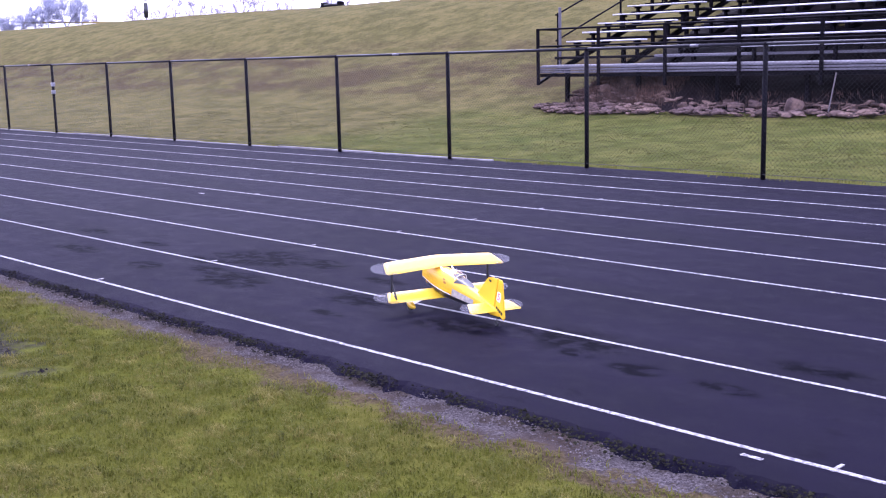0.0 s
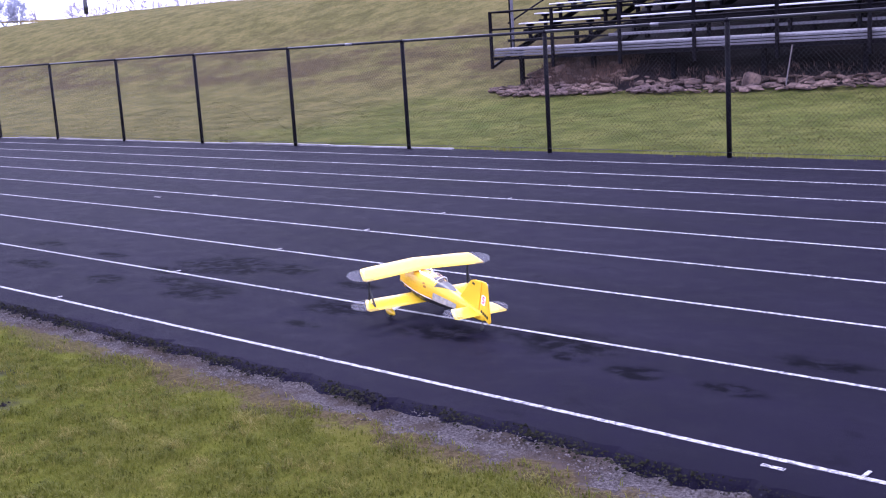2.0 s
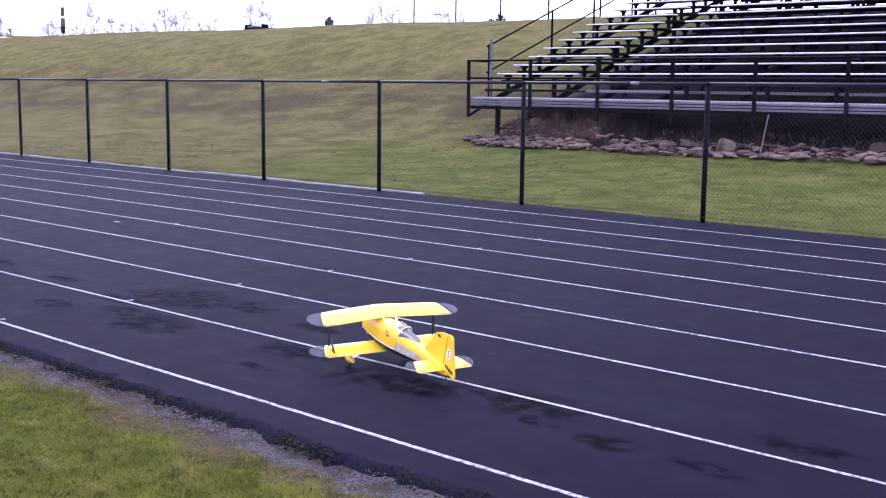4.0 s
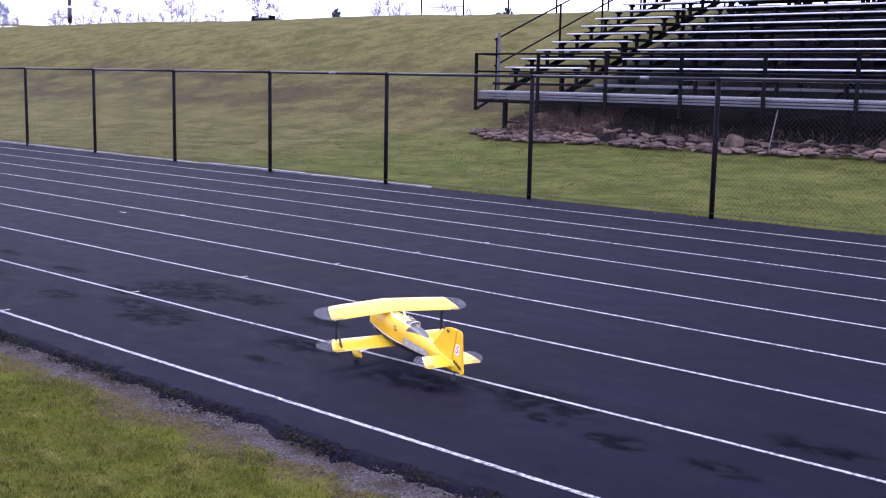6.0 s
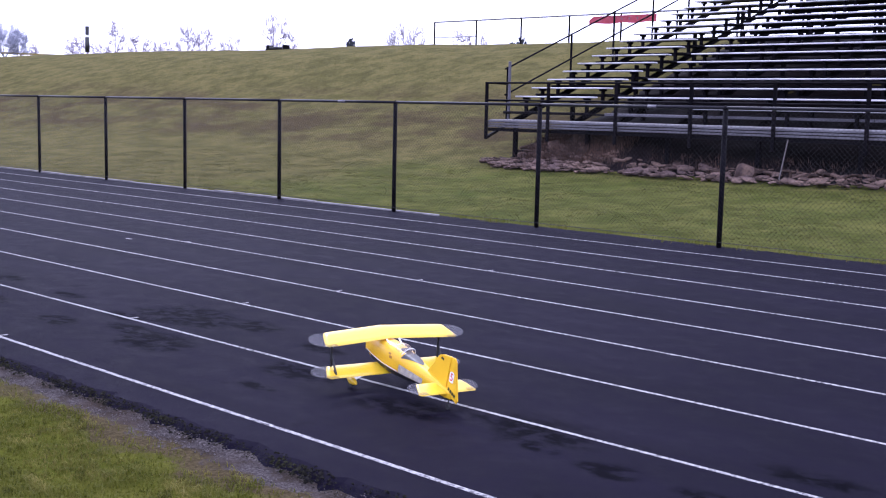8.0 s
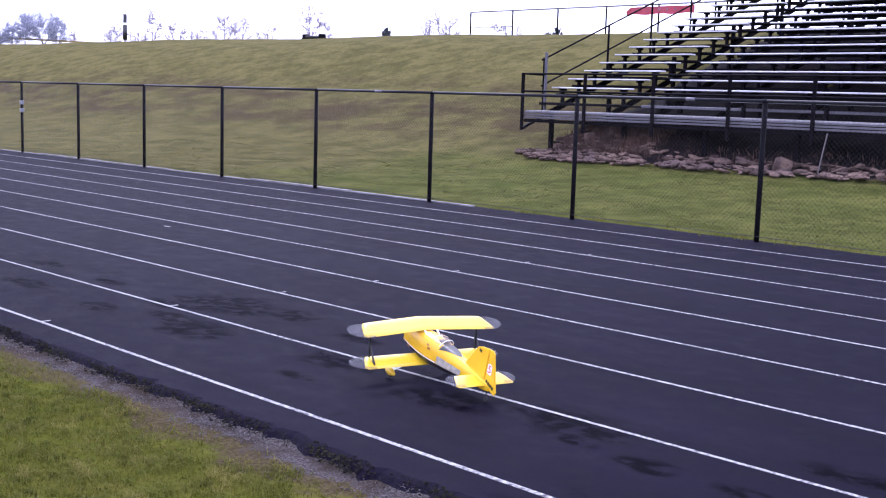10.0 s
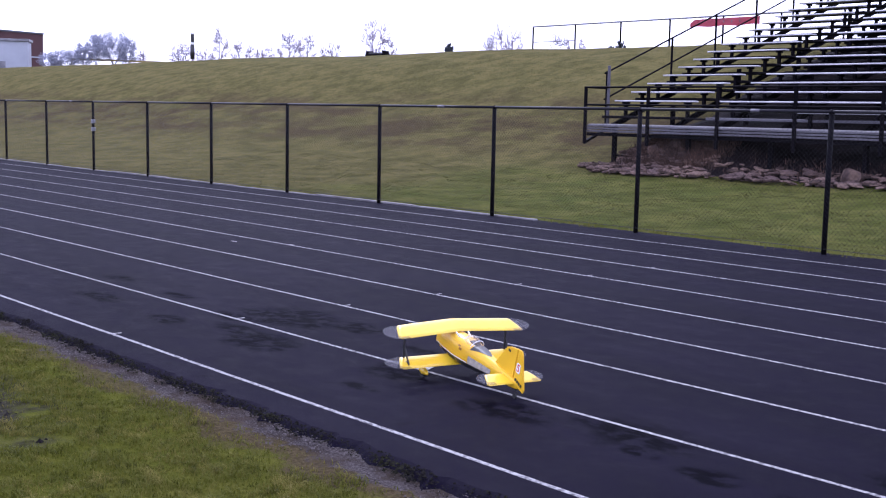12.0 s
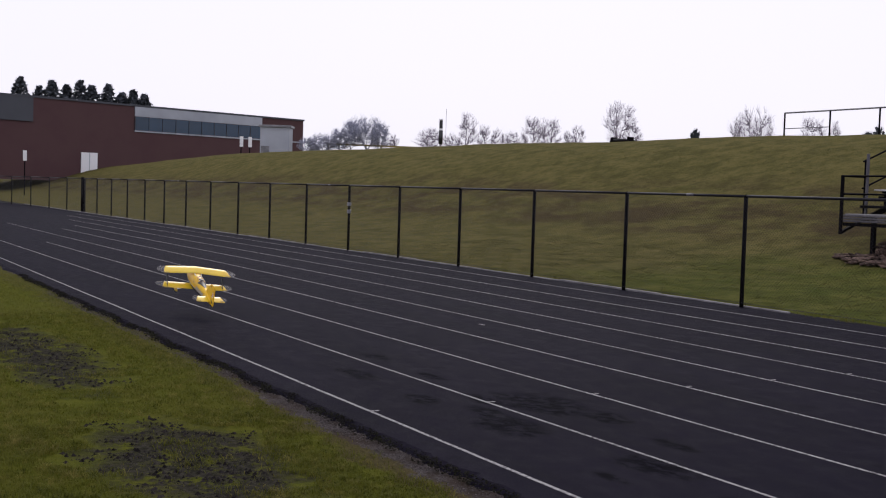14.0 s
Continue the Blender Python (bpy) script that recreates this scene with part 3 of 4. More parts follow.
            part("support_column", bm, DARK_STEEL, b)
    for x0, x1 in ((-3.58, -1.53),):
        bm = B()
        bar(bm, (x0, 16.75 + oy, 0.78), (x1, 16.75 + oy, 0.70), 0.025, 6)
        part("cross_brace", bm, DARK_STEEL, b)
    # raking hand rail on the open end
    slope = 0.382
    y0, y1 = 17.3, SEAT_Y + ROWS * RUN
    for z in (2.67, 2.06):
        bm = B()
        bar(bm, (X_END - 0.01, y0 + oy, z), (X_END - 0.01, y1 + oy, z + (y1 - y0) * slope), 0.022, 8)
        part("hand_rail", bm, DARK_STEEL, b)
    for k in range(7):
        y = y0 + 0.08 if k == 0 else 19.85 + (k - 1) * 1.83
        z = 2.67 + (y - y0) * slope
        bm = B()
        bar(bm, (X_END - 0.01, y + oy, z - 1.35), (X_END - 0.01, y + oy, z + 0.02), 0.028, 8)
        part("rail_post", bm, DARK_STEEL, b)
    bm = B()
    box(bm, X_END + 0.05, X_END + 0.105, 17.32 + oy, 17.375 + oy, 1.47, 2.85, 0.008)
    part("end_post", bm, FASCIA, b, "pale galvanised upright")
    bm = B()
    flat_bar(bm, (3.33, 16.15 + oy, 0.52), (3.36, 16.36 + oy, 1.26), 0.024, 0.016)
    part("loose_stake", bm, PEBBLE, b, "weathered leaning stake")


build_bleachers()


def rock_mesh(seed, flat):
    """A flat broken slab: an uneven polygon with a chipped rim."""
    rng = random.Random(seed)
    bm = B()
    n = rng.randint(5, 7)
    rim = [(2 * math.pi * (k + rng.uniform(-0.3, 0.3)) / n, rng.uniform(0.75, 1.15)) for k in range(n)]
    rings = []
    for f, z in ((0.88, -flat), (1.0, -flat * 0.2), (0.96, flat * 0.55), (0.72, flat)):
        rings.append([bm.verts.new((math.cos(a) * r * f * rng.uniform(0.93, 1.07), math.sin(a) * r * f * rng.uniform(0.93, 1.07), z * rng.uniform(0.8, 1.2))) for a, r in rim])
    for a, b in zip(rings, rings[1:]):
        for k in range(n):
            bm.faces.new((a[k], a[(k + 1) % n], b[(k + 1) % n], b[k]))
    bm.faces.new(rings[-1])
    bm.faces.new(list(reversed(rings[0])))
    me = bpy.data.meshes.new("stone")
    bm.to_mesh(me)
    bm.free()
    me.materials.append(ROCK)
    return me


def build_rock_bank():
    """Loose flat stones heaped along the foot of the stand."""
    bank = thing("stone_bank", "heap of flat brown stones under the bleachers", "rock bank", at=(0, 16.4, 0.4))
    rng = random.Random(7)
    meshes = [rock_mesh(s, 0.13 + 0.05 * (s % 4)) for s in range(12)]

    def spot(i):
        if i % 5 == 0:
            x = rng.triangular(-3.6, -0.3, -2.2)
            y, s = rng.uniform(16.15, 17.3), rng.uniform(0.05, 0.13)
        else:
            x = rng.uniform(-4.3, 9.8)
            y = 15.86 + 0.8 * rng.random() ** 1.3
            if x < -3.6:
                y = max(y, 16.05 + (-3.6 - x) * 0.6)
            s = 0.04 + 0.09 * rng.random() ** 1.6
        z = ground_height(x, y) + s * 0.10 + mound(x, y) + 0.03 + 0.05 * rng.random()
        return pose(x, y - 16.4, z - 0.4, rng.uniform(-6, 22), rng.uniform(-14, 14), rng.uniform(0, 360)) @ Matrix.Diagonal((s * rng.uniform(1.0, 1.9), s, s, 1))

    for i in range(285):
        piece("stone", meshes[i % 12], bank, spot(i))
    for x, y, s in ((2.55, 16.35, 0.30), (-2.5, 16.8, 0.22), (-2.0, 17.0, 0.26), (5.4, 16.6, 0.2), (-1.1, 17.1, 0.24), (-1.6, 16.7, 0.2)):
        piece("stone", meshes[3], bank, pose(x, y - 16.4, ground_height(x, y) - 0.4 + 0.10 + mound(x, y), 18, 5, x * 40) @ Matrix.Diagonal((s * 0.95, s * 0.8, s * 1.7, 1)))
    vs, fs = [], []
    for i in range(620):
        m, n = spot(i), len(vs)
        src = meshes[(i * 5) % 12]
        vs += [tuple(m @ v.co) for v in src.vertices]
        fs += [tuple(n + k for k in p.vertices) for p in src.polygons]
    tagged(raw("stone_rubble", vs, fs, ROCK, bank), kind="stuff")


def build_dry_brush():
    """Dead brown stalks standing on the heap and among the stones."""
    rng = random.Random(19)
    vs, fs = [], []
    for i in range(7000):
        if i % 5:
            x, y, h = rng.triangular(-3.4, -0.4, -1.9), rng.uniform(16.4, 17.5), rng.uniform(0.08, 0.30)
        else:
            x, y, h = rng.uniform(-0.8, 9.0), rng.uniform(16.3, 17.2), rng.uniform(0.04, 0.16)
        z, a, l, w = ground_height(x, y) + mound(x, y) + 0.02, rng.uniform(0, 6.28), rng.uniform(0.1, 0.9) * h, rng.uniform(0.005, 0.012)
        n = len(vs)
        vs += [(x - w, y, z), (x + w, y, z), (x + l * math.cos(a), y + l * math.sin(a), z + h)]
        fs.append((n, n + 1, n + 2))
    tagged(raw("dry_brush", vs, fs, DRY_STALK), "dead brown stalks on the stone heap under the bleachers", "brush", kind="stuff")


def mound(x, y):
    """The heap of earth and stones that fills the space under the front rows."""
    s = min(1.0, max(0.0, (y - 16.15) / 1.3))
    e = min(1.0, max(0.0, (x + 4.1) / 1.5))
    f = min(1.0, max(0.0, (21.0 - y) / 3.0))
    low = min(1.0, max(0.30, 1.0 - (x + 0.8) / 2.0))
    return low * (0.52 + 0.16 * noise.noise(Vector((x * 0.5, y * 0.4, 3)))) * s * s * (3 - 2 * s) * e * f


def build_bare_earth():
    """Bare earth under the stand, its shade painted in, slightly proud of the turf."""
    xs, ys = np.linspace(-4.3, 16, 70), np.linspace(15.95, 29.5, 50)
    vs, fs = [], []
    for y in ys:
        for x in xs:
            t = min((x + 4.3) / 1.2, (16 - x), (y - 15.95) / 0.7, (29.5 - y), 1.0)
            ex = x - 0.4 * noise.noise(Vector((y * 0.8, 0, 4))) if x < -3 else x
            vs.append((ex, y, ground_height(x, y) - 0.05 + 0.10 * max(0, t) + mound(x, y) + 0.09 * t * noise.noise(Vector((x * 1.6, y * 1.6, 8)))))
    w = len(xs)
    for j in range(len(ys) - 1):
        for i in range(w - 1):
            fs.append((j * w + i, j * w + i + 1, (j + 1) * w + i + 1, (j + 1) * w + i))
    e = raw("bare_earth", vs, fs, SHADED_EARTH, None, True)
    tagged(e, "bare earth beneath the grandstand, darkened for the shade there", "earth", kind="structure")


build_bare_earth()
build_rock_bank()
build_dry_brush()

# ---- crest of the bank ----


def build_crest_rail():
    f = thing("pipe_railing", "thin grey pipe railing along the crest of the bank", "railing", at=(0, 32, 4.4))
    xs = [-20.87 + 2.39 * k for k in range(13)]
    for i, x in enumerate(xs):
        g = ground_height(x, 32) - 4.4
        bm = B()
        bar(bm, (x, 0, g - 0.1), (x, 0, 0.98), 0.036, 8)
        part("post", bm, BLACK_PIPE, f)
        if i + 1 < len(xs):
            bm = B()
            bar(bm, (x, 0, 0.97), (xs[i + 1], 0, 0.97), 0.034, 8)
            part("top_rail", bm, GALV, f)
    bm = B()
    bar(bm, (xs[0], 0, 0.32), (xs[1], 0, 0.32), 0.02, 8)
    part("lower_rail", bm, GALV, f)
    ban = thing("banner", "red banner with pale lettering tied to the crest railing", "banner", at=(-11.2, 31.9, 5.15))
    bm = B()
    n = 16
    top = [bm.verts.new((-1.5 + 3.0 * i / n, 0.03 * math.sin(i * 1.1), 0.13 if i else 0.0)) for i in range(n + 1)]
    bot = [bm.verts.new((-1.5 + 3.0 * i / n, 0.03 * math.sin(i * 1.1 + 0.4), -0.15 + 0.02 * math.sin(i))) for i in range(n + 1)]
    faces = [bm.faces.new((top[i], top[i + 1], bot[i + 1], bot[i])) for i in range(n)]
    bmesh.ops.solidify(bm, geom=faces, thickness=0.006)
    part("sheet", bm, BANNER, ban)
    for i in range(4):
        bm = B()
        box(bm, -0.35 + i * 0.34, -0.31 + i * 0.34, -0.052, -0.046, -0.04, 0.04)
        part("lettering_bar", bm, DECK_ALU, ban)


build_crest_rail()


def build_cart():
    x, y = -33.0, 33.2
    z = ground_height(x, y)
    c = thing("hurdle_trolley", "low dark metal trolley standing on the crest", "trolley", at=(x, y, z))
    bm = B()
    box(bm, -0.75, 0.75, -0.25, 0.25, 0.08, 0.17, 0.02)
    part("frame", bm, DARK_STEEL, c)
    for dx in (-0.68, 0.64):
        bm = B()
        box(bm, dx - 0.05, dx + 0.05, -0.2, 0.2, -0.1, 0.34, 0.01)
        part("upright", bm, DARK_STEEL, c)
    bm = B()
    box(bm, -0.5, 0.1, -0.2, 0.2, 0.17, 0.25, 0.02)
    part("load", bm, BLACK, c)


build_cart()

# ---- distance: school, shed, poles, trees ----


def build_school():
    """Brick school seen across the bank; its front runs from the near corner along one line."""
    a, c = Vector((-126.63, 54.8, 0)), Vector((-112.66, 15.0, 0))
    u = (c - a).normalized()
    s = thing("school_building", "long red brick school with a grey parapet and teal glazing", "building", at=(a.x, a.y, 1.5))
    s.rotation_euler = (0, 0, math.atan2(u.y, u.x))
    # local x runs along the front, local -y away from the field
    L = 70.0
    bm = B()
    box(bm, 0, L, -30, 0, 0, 8.75)
    part("wall", bm, BRICK, s)
    bm = B()
    box(bm, -0.1, L, -30, 0.12, 8.75, 8.95)
    part("coping", bm, BLDG_SLATE, s)
    bm = B()
    box(bm, 7.1, 25.9, 0.02, 0.12, 7.62, 8.72)
    part("parapet_panel", bm, BLDG_GREY, s, "pale grey metal band")
    for i in range(10):
        x0 = 7.15 + i * 1.875
        bm = B()
        box(bm, x0, x0 + 1.82, 0.02, 0.10, 6.05, 7.58)
        w = part("window", bm, TEAL, s, "teal tinted ribbon window")
        bm = B()
        box(bm, x0 + 1.82, x0 + 1.875, 0.02, 0.16, 6.05, 7.58)
        part("mullion", bm, BLDG_SLATE, w)
    bm = B()
    box(bm, 38.5, L, 0.02, 0.14, 6.2, 8.72)
    part("slate_panel", bm, BLDG_SLATE, s, "dark slate-grey cladding")
    bm = B()
    box(bm, 0, 25.9, 0.02, 0.10, 5.86, 6.02)
    part("string_course", bm, BLDG_GREY, s)
    bm = B()
    box(bm, 30.7, 32.7, 0.02, 0.14, 0.4, 3.2)
    d = part("door", bm, WHITE, s, "white double door")
    bm = B()
    box(bm, 31.68, 31.72, 0.14, 0.2, 0.4, 3.2)
    part("meeting_stile", bm, BLDG_GREY, d)
    bm = B()
    box(bm, 29.0, 30.2, 0.3, 1.1, 0.6, 1.5, 0.1)
    part("wall_unit", bm, BLDG_GREY, s, "pale blue-grey wall unit")


build_school()


def build_shed():
    s = thing("press_shed", "small pale grey block shed on the crest", "shed", at=(-90.5, 36.9, 3.15))
    s.rotation_euler = (0, 0, radians(60.5))
    bm = B()
    box(bm, -1.4, 1.4, -1.2, 1.2, 0, 4.1, 0.02)
    part("wall", bm, BLDG_GREY, s)
    bm = B()
    box(bm, -1.55, 1.55, -1.35, 1.35, 4.1, 4.32, 0.02)
    part("roof", bm, GALV, s)
    bm = B()
    box(bm, -1.3, -0.5, -1.23, -1.2, 0.3, 2.3)
    part("door", bm, GALV, s)


build_shed()


def build_signs():
    for x, y, z, h in ((-82.3, 30.4, 4.0, 1.9), (-82.6, 31.3, 4.0, 1.9), (-91.7, 13.96, 0.2, 3.9)):
        s = thing("sign_post", "small white sign on a thin post", "sign", "signs by the fence", at=(x, y, z))
        bm = B()
        bar(bm, (0, 0, -0.5), (0, 0, h - 0.2), 0.05, 6)
        part("post", bm, DARK_STEEL, s)
        bm = B()
        box(bm, 0.06, 0.10, -0.16, 0.16, h - 0.9, h, 0.01)
        part("panel", bm, WHITE, s)


build_signs()


def build_pole():
    p = thing("utility_pole", "dark pole with a drum-shaped fitting on top", "pole", at=(-82.6, 50.65, 3.15))
    bm = B()
    bar(bm, (0, 0, -0.2), (0, 0, 4.8), 0.10, 8)
    part("shaft", bm, HAZED_BARK, p)
    bm = B()
    bar(bm, (0, 0, 3.0), (0, 0, 4.35), 0.2, 12)
    part("drum", bm, BLACK, p, "black cylinder", True)
    bm = B()
    bar(bm, (0, 0, 4.55), (0, 0, 5.3), 0.17, 10)
    part("head", bm, BLACK, p)
    for z0, z1 in ((4.35, 4.55), (5.3, 5.45)):
        bm = B()
        bar(bm, (0, 0, z0), (0, 0, z1), 0.18, 10)
        part("band", bm, WHITE, p, "pale band on the pole head")
    bm = B()
    bar(bm, (0.35, 0.35, 3.0), (0.35, 0.35, 6.4), 0.02, 6)
    part("aerial", bm, GALV, p)
    r = thing("goal_bar", "long dull yellow bar beyond the crest", "bar", at=(-91, 46, 4.5))
    bm = B()
    flat_bar(bm, (-1.6, -2.9, 1.55), (6.0, 12.0, 1.42), 0.16, 0.16)
    part("crossbar", bm, DRAB, r)
    for k in range(4):
        bm = B()
        bar(bm, (-1.5 + k * 2.4, -2.7 + k * 4.7, -0.5), (-1.5 + k * 2.4, -2.7 + k * 4.7, 1.5), 0.07, 6)
        part("post", bm, DRAB, r)


build_pole()


def tube(vs, fs, pts, r0, r1, sides=3):
    """A tapered tube along a few points."""
    last = None
    for i, q in enumerate(pts):
        d = (pts[min(i + 1, len(pts) - 1)] - pts[max(i - 1, 0)]).normalized()
        side = d.orthogonal().normalized()
        up = d.cross(side)
        r = r0 + (r1 - r0) * i / (len(pts) - 1)
        n = len(vs)
        vs.extend(tuple(q + r * (math.cos(6.2832 * k / sides) * side + math.sin(6.2832 * k / sides) * up)) for k in range(sides))
        if last is not None:
            fs.extend((last + k, last + (k + 1) % sides, n + (k + 1) % sides, n + k) for k in range(sides))
        last = n


def bare_tree(name, x, y, height, width, seed, material, label, fine=130, twig=0.0095):
    """A leafless crown: limbs fan out of a short trunk, branches fill a dome, twigs end them."""
    rng = random.Random(seed)
    z = ground_height(x, y)
    height += 4.2 - z
    t = thing(name, label, "bush" if "shrub" in name else "tree", "bare trees beyond the bank", at=(x, y, z))
    fork = height * rng.uniform(0.26, 0.34)
    lean = Vector((rng.uniform(-.2, .2), rng.uniform(-.2, .2), 0))
    vs, fs = [], []
    tube(vs, fs, [Vector((0, 0, -0.3)), lean * 0.4 + Vector((0, 0, fork * 0.5)), lean + Vector((0, 0, fork))], 0.03 + height * 0.014, 0.02 + height * 0.009, 6)
    raw("trunk", vs, fs, material, t)

    def in_dome(shell):
        while True:
            p = Vector((rng.uniform(-1, 1), rng.uniform(-1, 1), rng.uniform(-0.75, 1)))
            if shell < p.length < 1:
                k = 1.0 + 0.25 * noise.noise(Vector((p.x * 2 + seed, p.y * 2, p.z * 2)))
                return Vector((p.x * width * 0.5 * k, p.y * width * 0.5 * k, height * 0.64 + p.z * height * 0.36))

    vs, fs, nodes = [], [], []
    for _ in range(max(4, int(3 + width * 1.6))):
        a = lean + Vector((0, 0, fork * rng.uniform(0.75, 1.0)))
        e = in_dome(0.55)
        mid = a.lerp(e, 0.5) + Vector((rng.uniform(-.1, .1), rng.uniform(-.1, .1), 0.08)) * height * 0.4 - Vector((e.x, e.y, 0)) * 0.10
        pts = [a, a.lerp(mid, 0.55), mid, mid.lerp(e, 0.6), e]
        tube(vs, fs, pts, 0.012 + height * 0.007, 0.012)
        for p, q in zip(pts, pts[1:]):
            nodes += [p, p.lerp(q, 0.5)]
    for _ in range(fine):
        e = in_dome(0.25)
        base = min(nodes, key=lambda q: (q - e).length + (0.6 * height if q.z > e.z else 0.0))
        mid = base.lerp(e, 0.5) + Vector((rng.uniform(-.07, .07), rng.uniform(-.07, .07), rng.uniform(-.04, .06))) * height * 0.4
        tube(vs, fs, [base, mid, e], twig * 1.7, twig)
        out = (e - Vector((0, 0, height * 0.35))).normalized()
        for _ in range(5):
            o = mid.lerp(e, rng.random())
            d = (out + Vector((rng.uniform(-.8, .8), rng.uniform(-.8, .8), rng.uniform(-.2, .7)))).normalized()
            tube(vs, fs, [o, o + d * height * rng.uniform(0.05, 0.11)], twig, twig * 0.6)
    raw("crown", vs, fs, material, t)
    return t


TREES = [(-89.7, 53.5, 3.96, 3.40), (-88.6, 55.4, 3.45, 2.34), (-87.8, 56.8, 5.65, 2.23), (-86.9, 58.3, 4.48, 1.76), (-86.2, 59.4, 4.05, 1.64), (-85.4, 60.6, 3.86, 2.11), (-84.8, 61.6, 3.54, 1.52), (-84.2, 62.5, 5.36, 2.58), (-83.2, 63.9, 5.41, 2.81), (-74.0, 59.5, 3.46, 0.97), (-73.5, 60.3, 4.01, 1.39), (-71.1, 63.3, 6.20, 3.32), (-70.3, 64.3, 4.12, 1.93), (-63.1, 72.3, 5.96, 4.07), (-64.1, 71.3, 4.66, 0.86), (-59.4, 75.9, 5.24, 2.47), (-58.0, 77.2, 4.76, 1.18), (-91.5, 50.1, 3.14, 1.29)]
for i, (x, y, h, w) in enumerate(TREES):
    bare_tree("bare_tree", x, y, h, w, 20 + i, HAZED_BARK, "bare leafless deciduous tree against a white sky", int(30 + 42 * w))
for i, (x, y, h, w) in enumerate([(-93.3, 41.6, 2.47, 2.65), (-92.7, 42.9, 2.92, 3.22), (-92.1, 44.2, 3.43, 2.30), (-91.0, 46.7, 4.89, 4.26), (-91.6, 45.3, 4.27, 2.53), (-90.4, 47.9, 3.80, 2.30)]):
    bare_tree("dense_shrub", x, y, h, w, 60 + i, HAZED_TWIGS, "dense leafless shrub, bluish with painted haze", int(120 + 90 * w), 0.009)
for i, (x, y, h, w) in enumerate([(-45.9, 49.8, 2.19, 0.64), (-37.9, 57.5, 2.27, 0.71), (-37.4, 57.9, 2.50, 0.95)]):
    bare_tree("low_shrub", x, y, h, w, 80 + i, NEEDLE, "small dark evergreen shrub on the crest", 110, 0.03)


def pine(x, y, z, h, seed):
    rng = random.Random(seed)
    t = thing("pine_tree", "dark green pine behind the school roof", "tree", "pines behind the school", at=(x, y, z))
    bm = B()
    bar(bm, (0, 0, 0), (0, 0, h * 0.95), 0.25, 6, 0.05)
    part("trunk", bm, HAZED_BARK, t)
    vs, fs = [], []
    for i in range(1000):
        f = rng.random() ** 0.8
        zz = h * (0.35 + 0.65 * f)
        rad = (1 - f) ** 0.95 * h * 0.30 + 0.2
        az, rr = rng.uniform(0, 6.283), rad * math.sqrt(rng.random())
        c = Vector((math.cos(az) * rr, math.sin(az) * rr, zz))
        s = rng.uniform(0.2, 0.5)
        n = len(vs)
        for k in range(5):
            vs.append(tuple(c + Vector((rng.uniform(-s, s), rng.uniform(-s, s), rng.uniform(-s * 0.7, s * 0.7)))))
        fs += [(n, n + 1, n + 2), (n, n + 2, n + 3), (n, n + 3, n + 4), (n + 1, n + 3, n + 4)]
    raw("crown", vs, fs, NEEDLE, t)


for i, (x, y, h) in enumerate([(-176.8, 27.6, 14.6), (-175.4, 30.2, 13.2), (-174.4, 32.0, 14.2), (-173.3, 34.0, 13.6), (-172.1, 35.8, 14.3), (-171.3, 37.4, 13.6), (-169.9, 39.7, 13.8), (-168.8, 41.6, 12.6), (-167.9, 43.1, 13.0), (-167.0, 44.6, 12.4)]):
    pine(x, y, 2.0, h + 0.9, 100 + i)

# ---- grass blades, gravel and crumbs by the track ----


